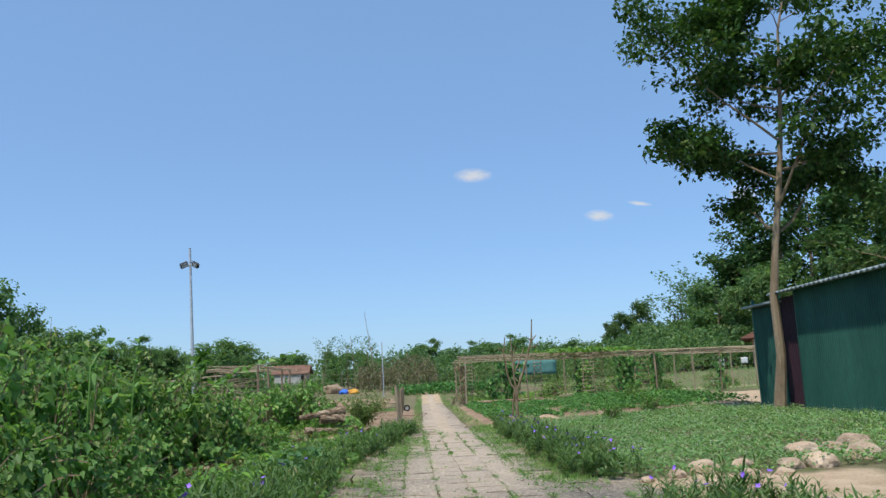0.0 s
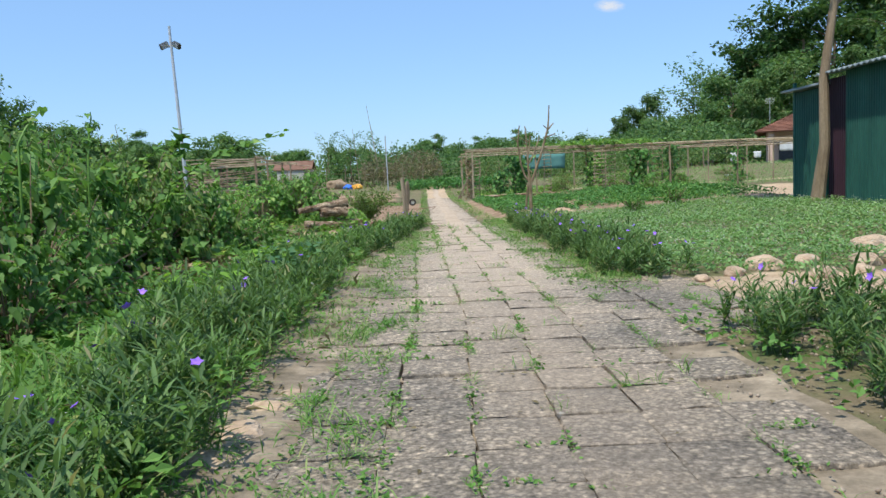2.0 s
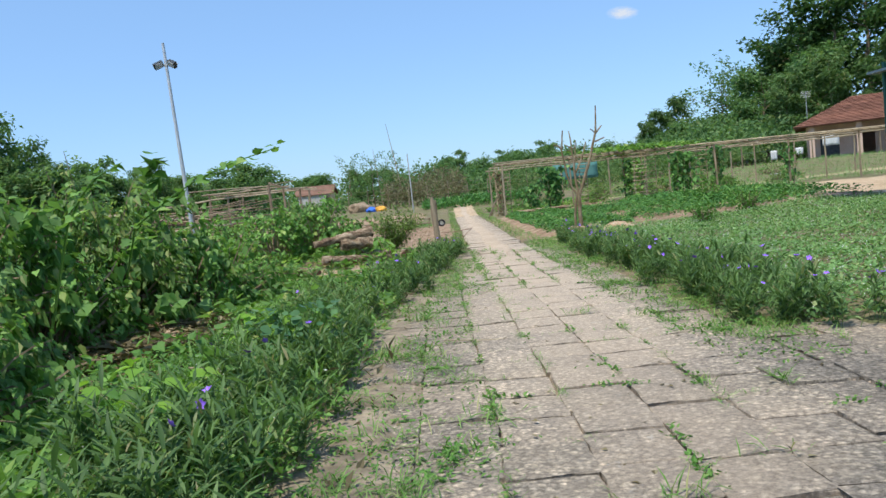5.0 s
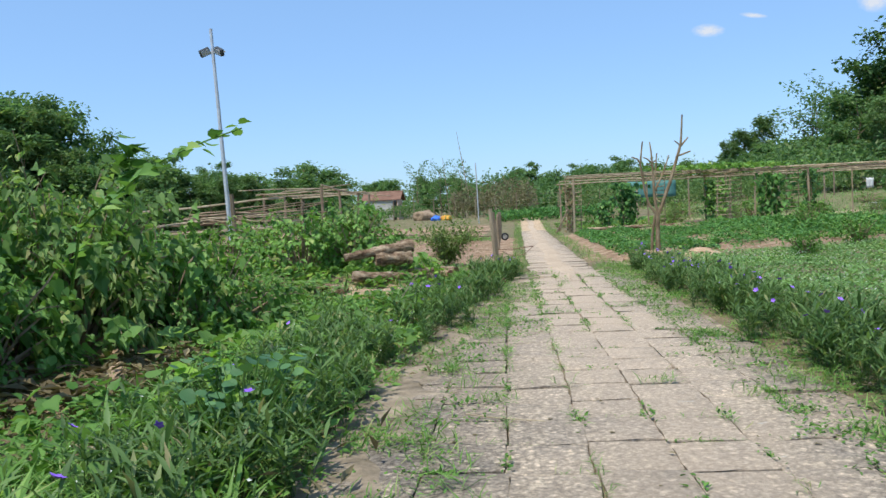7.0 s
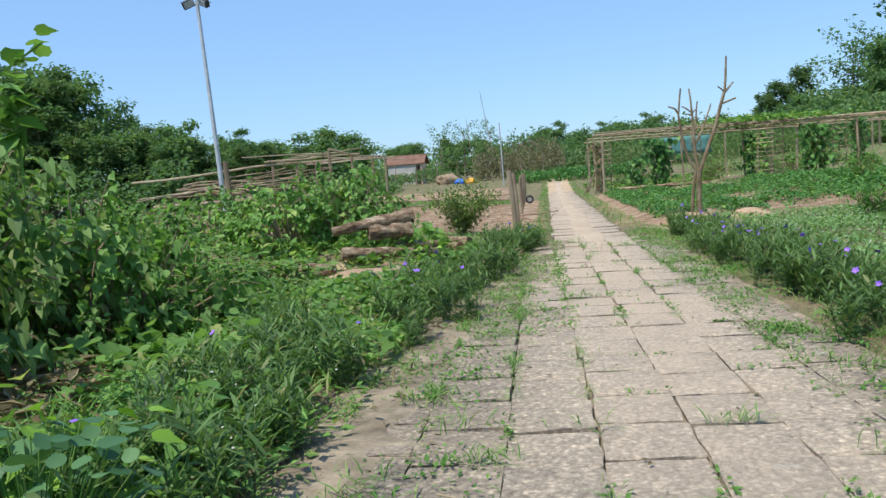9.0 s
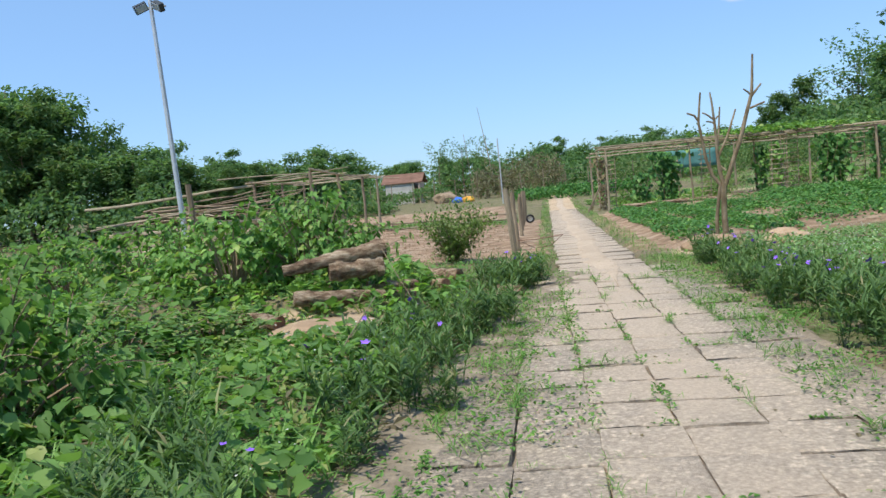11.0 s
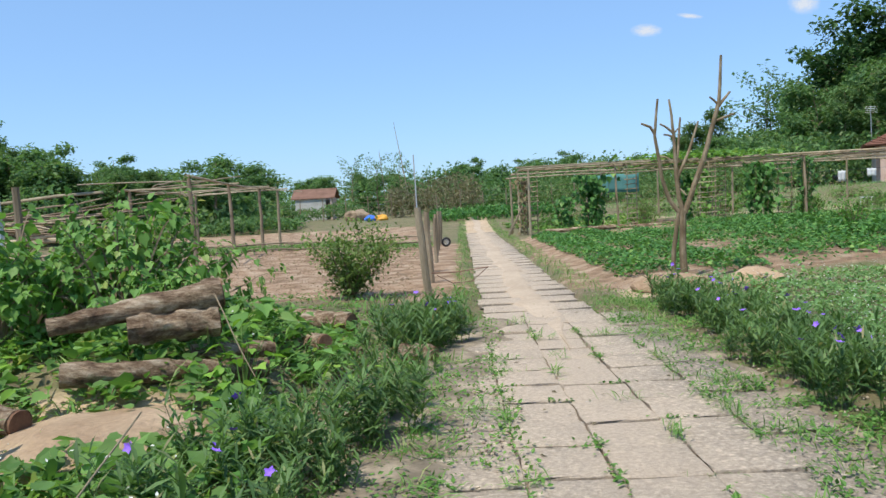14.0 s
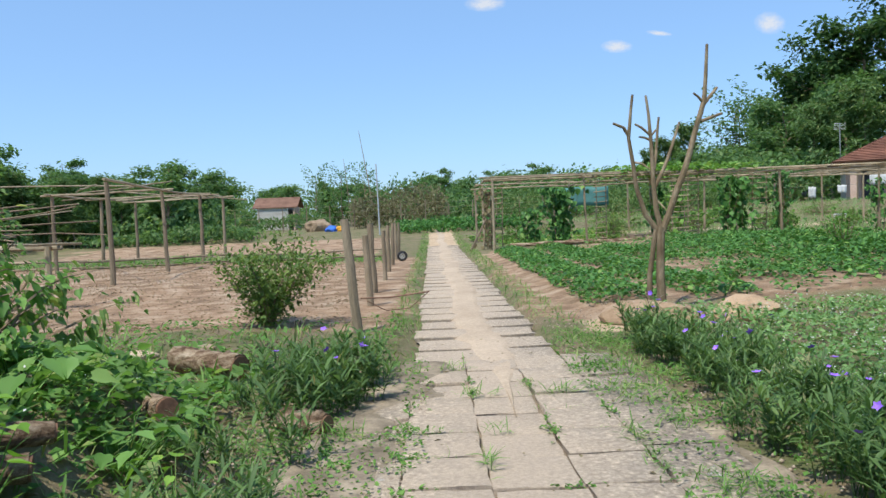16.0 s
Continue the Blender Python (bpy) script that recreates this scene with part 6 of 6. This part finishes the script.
line = thing("clothes_line", "thin clothes line between posts", "clothes line")
rod("cord", (23.0, 67.0, 2.2), (28.4, 67.0, 2.28), 0.01, M["black"], line, 0.0, 4)
rod("post", (28.4, 67.0, tz(28.4, 67.0) - 0.1), (28.4, 67.0, 3.0), 0.05, M["post"], line)
rod("cord", (28.4, 67.0, 2.87), (33.6, 67.0, 2.95), 0.01, M["black"], line, 0.0, 4)
for x in (23.0, 33.6):
    rod("post", (x, 67.0, tz(x, 67.0) - 0.1), (x, 67.0, 3.0), 0.06, M["post"], line)
sheet_on_line(29.2, 67.0, 2.9, 1.3, 0.7, "white", "white sheet hung up to dry by the house")
sheet_on_line(25.2, 67.0, 2.2, 0.5, 0.7, "white", "white shirt hung up to dry")
sheet_on_line(27.1, 67.0, 2.25, 0.6, 0.5, "white", "white cloth hung up to dry")
for x, y in ((18.6, 50.5),):
    tb = thing("stool", "small white stool standing on the grass", "stool", at=(x, y, tz(x, y)))
    part("seat", box_shape(-0.2, -0.2, 0.42, 0.2, 0.2, 0.47), M["white"], tb)
    for sx in (-0.16, 0.16):
        for sy in (-0.16, 0.16):
            part("leg", tube([(sx * 1.1, sy * 1.1, 0), (sx, sy, 0.43)], [0.02, 0.02], 5), M["white"], tb)


aerial = thing("aerial", "thin aerial mast behind the house", "antenna")
rod("mast", (34.4, 80.5, 0.8), (34.4, 80.5, 7.6), 0.04, M["steel"], aerial, 0.0, 6)
for k in range(4):
    rod("element", (33.9 + 0.02 * k, 80.5, 7.1 + 0.15 * k), (34.9, 80.5, 7.1 + 0.15 * k), 0.015, M["white"], aerial, 0.0, 4)


def hut():
    ob = thing("hut", "far low hut with rusty roof and whitish wall", "hut")
    x0, x1, y0, y1 = -15.4, -11.9, 90.0, 93.0
    z = 0.75
    part("wall", box_shape(x0, y0, z - 0.5, x1 - 0.6, y1, z + 2.0), M["wall_grey"], ob)
    part("wall", box_shape(x1 - 0.15, y0, z - 0.2, x1, y1, z + 2.0), M["wall_pink"], ob)
    part("roof", gable_roof(x0 - 0.4, x1 + 0.3, y0 - 0.12, y1 + 0.7, z + 2.0, z + 2.95), M["rust"], ob, "rusty red sheet roof")


hut()


def heap(x, y, sx, sy, sz, mat, name, label):
    return boulder(x, y, sx, sy, sz, x + y, mat, name, label, "covers at the end of the field")


heap(-5.5, 66, 0.42, 0.5, 0.26, "blue_tarp", "tarpaulin", "crumpled blue tarpaulin lying by the far fence")
heap(-4.8, 66, 0.45, 0.5, 0.28, "orange_tarp", "tarpaulin", "crumpled orange tarpaulin lying by the far fence")
boulder(-6.6, 68, 0.9, 0.8, 0.6, 55, "bark", "earth_pile", "low pile of brown earth by the far fence", "")
sn = sheet_on_line(7.3, 58.0, 2.5, 2.9, 1.0, "net", "green shade net stretched beyond the trellis", "shade_net")


def far_fence(y, x0, x1, step, h):
    ob = thing("wire_fence", "grey wire fence on thin posts at the end of the field", "fence")
    n = int((x1 - x0) / step)
    g = np.random.default_rng(19)
    for k in range(n + 1):
        x = x0 + (x1 - x0) * k / n
        rod("post", (x, y, tz(x, y) - 0.1), (x + g.normal(0, 0.04), y, tz(x, y) + h * g.uniform(0.9, 1.1)), 0.04, M["post"], ob, 0.02, 5)
    for z in np.linspace(0.2, h * 0.95, 5):
        part("wire", tube([(x0, y, tz(x0, y) + z), ((x0 + x1) / 2, y, tz((x0 + x1) / 2, y) + z - 0.03), (x1, y, tz(x1, y) + z)], [0.006] * 3, 3), M["post"], ob)


far_fence(69.5, -14, 10, 1.6, 1.7)
pole = thing("utility_pole", "thin bare pole standing beyond the field", "pole")
rod("pole", (-2.1, 60, tz(-2.1, 60) - 0.1), (-2.15, 60, 4.3), 0.045, M["steel"], pole, 0.01, 6)
for k, (xa, ya, xb, za, zb) in enumerate(((-3.5, 78, -4.6, 1.0, 8.2), (-6.0, 84, -6.5, 1.0, 6.5))):
    solo("bare_stem", tube([(xa, ya, 0.5), ((xa + xb) / 2, ya, zb * 0.55), (xb, ya, zb)], [0.06, 0.04, 0.015], 5), M["pole"], "long bare leaning stem above the scrub", "stem", "bare stems")

# small clouds
def cloud(x, y, z, sx, sz, seed):
    m = M.get("cloud")
    if m is None:
        m, n, l, b = shader("cloud")
        # the card's own emission stands in for sunlight on the cloud
        e = n.new("ShaderNodeEmission")
        e.inputs[0].default_value = (1, 1, 1, 1)
        e.inputs[1].default_value = 0.85
        tr = n.new("ShaderNodeBsdfTransparent")
        ms = n.new("ShaderNodeMixShader")
        tc = n.new("ShaderNodeTexCoord")
        gr = n.new("ShaderNodeTexGradient")
        gr.gradient_type = 'SPHERICAL'
        l.new(tc.outputs["Object"], gr.inputs[0])
        nz = noise_tex(n, l, 2.5, 6, 0.6, "Object")
        mu = n.new("ShaderNodeMath")
        mu.operation = 'MULTIPLY'
        l.new(gr.outputs["Fac"], mu.inputs[0])
        l.new(nz, mu.inputs[1])
        l.new(ramp(n, l, mu.outputs[0], [(0.06, (0, 0, 0)), (0.40, (0.75, 0.75, 0.75))]), ms.inputs[0])
        l.new(tr.outputs[0], ms.inputs[1])
        l.new(e.outputs[0], ms.inputs[2])
        l.new(ms.outputs[0], n["Material Output"].inputs[0])
        M["cloud"] = m
    ob = new("backdrop_cloud", mesh_of("cloud", [(-1, 0, -1), (1, 0, -1), (1, 0, 1), (-1, 0, 1)], [(0, 1, 2), (0, 2, 3)], m))
    ob.location, ob.scale = (x, y, z), (sx, 1, sz)
    ob.rotation_euler[1] = seed * 0.05
    return tagged(ob, "small white cloud in the blue sky", "cloud", kind="structure")


for k, (x, z, sx, sz) in enumerate(((157, 529, 62, 24), (482, 411, 48, 20), (869, 455, 48, 34), (590, 440, 40, 8))):
    cloud(x, 2000, z, sx, sz, k)


# ---- paving, laid last ----
def paver_mesh(seed):
    """Nearly square slab, slightly uneven, with worn chamfered edges."""
    g = np.random.default_rng(seed)
    a, c, t = 0.1948, 0.005, 0.05
    def ring(s, z, amt):
        pts = []
        for k in range(12):
            side, u = divmod(k, 3)
            u = -1 + 2 * u / 3
            p = [(u, -1), (1, u), (-u, 1), (-1, -u)][side]
            pts.append((p[0] * s + g.normal(0, amt), p[1] * s * 1.085 + g.normal(0, amt), z + g.normal(0, amt * 0.15)))
        return pts
    v = ring(a, -t, 0.001) + ring(a, -c, 0.005) + ring(a - c, 0, 0.005) + [(0, 0, 0.001)]
    f = []
    for r in range(2):
        for k in range(12):
            i, j = r * 12 + k, r * 12 + (k + 1) % 12
            f += [(i, j, j + 12), (i, j + 12, i + 12)]
    f += [(24 + k, 24 + (k + 1) % 12, 36) for k in range(12)]
    return np.array(v), np.array(f)


def course_x(y):
    """Where the joint nearest the middle runs."""
    return float(np.interp(y, [2, 6.5, 10, 14, 20, 24, 45], [0.95, 0.98, 1.12, 1.07, 0.985, 1.0, 1.03]))


PAVERS = [mesh_of("paver", *paver_mesh(200 + k), M["paver"]) for k in range(8)]
SHAPES = [paver_mesh(200 + k) for k in range(8)]
pavement = tagged(new("pavement"), "old square concrete slabs with weeds in the joints", "path", kind="structure")
pav_rng = np.random.default_rng(33)
STAG = [0.0, 0.03, 0.12, 0.02, -0.03, 0.05]
rest, joints, count = [], [], 0
y, row = 1.2, 0
while y < 22.4:
    mid = course_x(y)
    left = -4 if y < 15.5 else -3 if y < 18 else -2 if y < 21.2 else -1
    right = 3 if y > 11.8 or y < 9 else 5
    for c in range(left, right):
        stag = STAG[c % 6]
        x = mid + 0.2 + 0.4 * c
        if c in (left, right - 1) and y < 22 and pav_rng.random() < 0.06:
            continue
        sunk = pav_rng.normal(0, 0.005) - (0.006 if c in (left, right - 1) and y < 22 else 0)
        rot = math.pi * pav_rng.integers(2) + pav_rng.normal(0, 0.012)
        place = Vector((x + pav_rng.normal(0, 0.005), y + stag + 0.22 + pav_rng.normal(0, 0.006), 0.008 + sunk))
        joints.append((x - 0.2, y + stag, c, left, right))
        if 4.2 < y < 19.6 and count < 300:
            ob = new("paver", PAVERS[(row + c) % 8])
            ob.location = place
            ob.rotation_euler = (pav_rng.normal(0, 0.012), pav_rng.normal(0, 0.012), rot)
            ob.parent = pavement
            count += 1
        else:
            v, f = SHAPES[(row + c) % 8]
            cr, sr = math.cos(rot), math.sin(rot)
            rest.append((v @ np.array([[cr, -sr, 0], [sr, cr, 0], [0, 0, 1]]).T + np.array(place), f))
    y += 0.44
    row += 1
# narrower stretch: one long slab to each row, with open gaps between
NARROW = paver_mesh(230)
while y < 50:
    v = NARROW[0] * np.array([3.05, 1.2 + pav_rng.normal(0, 0.06), 1.0])
    tilt = pav_rng.normal(0, 0.012)
    place = np.array([1.2 + pav_rng.normal(0, 0.015), y + 0.3, -0.002 + pav_rng.normal(0, 0.004)])
    cr, sr = math.cos(tilt), math.sin(tilt)
    rest.append((v @ np.array([[cr, -sr, 0], [sr, cr, 0], [0, 0, 1]]).T + place, NARROW[1]))
    y += pav_rng.uniform(0.62, 0.7)
part("paving_rest", merge(rest), M["paver"], pavement, "further slabs of the path", kind="stuff")

# dark earth the slabs are bedded in
ev, ef = [], []
ACROSS = [-0.1, 0.0] + [0.06 * k for k in range(1, 13)] + [1.3, 1.9]
ey = np.arange(1.2, 22.75, 0.08)
for yy in ey:
    wide = 0.85 if 8.9 < yy < 12.0 else 0.0
    xl = float(np.interp(yy, [1, 15, 17, 19, 21.5, 22.5], [-0.72, -0.7, -0.4, -0.1, 0.1, 0.45])) + 0.10 * noise.noise(Vector((yy * 1.7, 2, 0)))
    xr = 2.3 + wide + 0.10 * noise.noise(Vector((yy * 1.9, 5, 0)))
    for k, u in enumerate(ACROSS):
        xx = xl + u
        # earth washed over the outer slabs thins out towards the middle
        over = 0.020 - 0.050 * float(sstep(0.3, 0.75, u)) + 0.022 * noise.noise(Vector((xx * 5, yy * 4, 1)))
        ev.append((xx, yy, -0.06 if k == 0 else 0.0 if k == 1 else over if u < 0.75 else -0.026))
    ev += [(xr - 0.25, yy, -0.02), (xr, yy, 0.0), (xr + 0.1, yy, -0.06)]
wide = len(ACROSS) + 3
for k in range(len(ey) - 1):
    for j in range(wide - 1):
        i = k * wide + j
        ef += [(i, i + 1, i + wide + 1), (i, i + wide + 1, i + wide)]
# and in the gaps of the narrow stretch
base = len(ev)
ny = np.arange(22.7, 49.5, 0.4)
for yy in ny:
    ev += [(xx, yy, tz(xx, yy) + 0.008) for xx in (0.62, 0.8, 1.2, 1.6, 1.78)]
for k in range(len(ny) - 1):
    for j in range(4):
        i = base + k * 5 + j
        ef += [(i, i + 1, i + 6), (i, i + 6, i + 5)]
tagged(new("pavement_bed", mesh_of("pavement_bed", ev, ef, M["humus"], True)), "dark crumbly earth under the slabs", "ground", kind="structure")

# sand trodden over the slabs
sv, sf = [], []
ys = np.arange(20.9, 74.0, 0.15)
for k, yy in enumerate(ys):
    grow = float(sstep(20.9, 23.8, yy))
    c = 1.22 + 0.05 * math.sin(yy * 0.9)
    wl_, wr_ = (0.17 + 0.12 * noise.noise(Vector((yy * 2.1, 0, 0))) + 0.06 * noise.noise(Vector((yy * 7, 3, 0)))) * grow, (0.16 + 0.12 * noise.noise(Vector((yy * 1.9, 9, 0))) + 0.06 * noise.noise(Vector((yy * 6, 5, 0)))) * grow
    base = max(0.0, tz(c, yy)) if yy > 49 else 0.0
    for u in (-1.25, -1.0, -0.6, 0, 0.6, 1.0, 1.25):
        xx = c + u * (wl_ if u < 0 else wr_)
        zz = base + (-0.03 if abs(u) > 1.1 else (0.004 if abs(u) > 0.9 else 0.013 + 0.006 * noise.noise(Vector((xx * 5, yy * 3, 0)))))
        sv.append((xx, yy, zz))
for k in range(len(ys) - 1):
    for j in range(6):
        i = k * 7 + j
        sf += [(i, i + 1, i + 8), (i, i + 8, i + 7)]
tagged(new("trodden_sand", mesh_of("trodden_sand", sv, sf, M["sand"], True)), "pale sand trodden along the middle of the path", "sand", kind="structure")

# tufts in the joints
jg = np.random.default_rng(34)
at, gat = [], []
for (x, y, c, left, right) in joints:
    if y > 24:
        continue
    edge = c <= left + 1 or c >= right - 1
    for _ in range(3):
        if jg.random() < (0.5 if edge else 0.17):
            along = jg.random() < 0.55
            n = jg.integers(14, 46)
            cx, cy = (x, y + jg.random() * 0.4) if along else (x + jg.random() * 0.4, y)
            sp = (0.018, 0.07) if along else (0.07, 0.018)
            q = np.stack([cx + jg.normal(0, sp[0], n), cy + jg.normal(0, sp[1], n), np.abs(jg.normal(0, 0.018, n)) + 0.004], -1)
            (at if jg.random() < 0.65 else gat).append(q)
at, gat = np.concatenate(at), np.concatenate(gat)
n = len(at)
solo("joint_weeds", strew(OVAL, at, jg.uniform(0, 6.28, n), jg.normal(0.3, 0.4, n), jg.normal(0, 0.4, n), jg.uniform(0.012, 0.036, n)), M["weed"], "small weeds growing in the paving joints", "weeds", kind="stuff")
n = len(gat)
solo("joint_grass", strew(GRASS, gat, jg.uniform(0, 6.28, n), jg.normal(0.8, 0.35, n), jg.normal(0, 0.4, n), jg.uniform(0.05, 0.13, n)), M["grass"], "grass tufts growing in the paving joints", "grass", kind="stuff")


# low clumps along both edges of the paving and in its long joints
cg = np.random.default_rng(35)
leafy, grassy = [], []
centres = [(cg.uniform(-0.65, 0.15) + 0.25 * (cg.random() < 0.2), cg.uniform(4.2, 22.3), 1.3) for _ in range(150)]
centres += [(cg.uniform(1.95, 2.55), cg.uniform(11.5, 24.0), 1.2) for _ in range(90)]
for c, share in ((-2, 38), (-1, 22), (0, 14), (1, 14), (2, 36)):
    for _ in range(share):
        yy = cg.uniform(4.2, 22.4)
        centres.append((course_x(yy) + 0.4 * c, yy, 0.6))
for (x, y, c, left, right) in joints:
    if 4.2 < y < 22 and cg.random() < 0.38:
        centres.append((x + 0.4 * cg.random(), y, 0.4))
for x, y, s in centres:
    if x > 1.85 and 9 < y < 11.8:
        continue
    n = int(cg.integers(25, 60) * s)
    side, length = (0.08, 0.014) if s < 0.5 else (0.025, 0.09) if s < 1 else (0.07 * s, 0.08 * s)
    px, py = x + cg.normal(0, side, n), y + cg.normal(0, length, n)
    far = np.hypot((px - x) / (2.5 * side), (py - y) / (2.5 * length))
    q = np.stack([px, py, 0.006 + 0.03 * s * np.clip(1 - far, 0, 1) * cg.random(n)], -1)
    (grassy if cg.random() < 0.55 else leafy).append((q, s))
q = np.concatenate([c[0] for c in leafy])
n = len(q)
solo("edge_weeds", strew(OVAL, q, cg.uniform(0, 6.28, n), cg.normal(0.35, 0.4, n), cg.normal(0, 0.4, n), cg.uniform(0.02, 0.045, n)), M["weed"], "small bright weeds clumped along the paving", "weeds", kind="stuff")
q = np.concatenate([c[0] for c in grassy])
s = np.concatenate([np.full(len(c[0]), c[1]) for c in grassy])
n = len(q)
solo("edge_grass", strew(GRASS, q, cg.uniform(0, 6.28, n), cg.normal(0.75, 0.35, n), cg.normal(0, 0.4, n), (0.3 + 0.7 * s) * cg.uniform(0.05, 0.12, n)), M["grass"], "small bright grass tufts clumped along the paving", "grass", kind="stuff")

# fallen leaves and straw on the slabs
at = np.stack([cg.uniform(-0.6, 2.3, 420), cg.uniform(4.2, 24, 420), np.full(420, 0.014)], -1)
solo("fallen_leaves", strew(OVAL, at, cg.uniform(0, 6.28, 420), cg.normal(0.05, 0.12, 420), cg.normal(0, 0.2, 420), cg.uniform(0.015, 0.05, 420)), M["dry"], "dry brown leaves fallen on the slabs", "litter", kind="stuff")
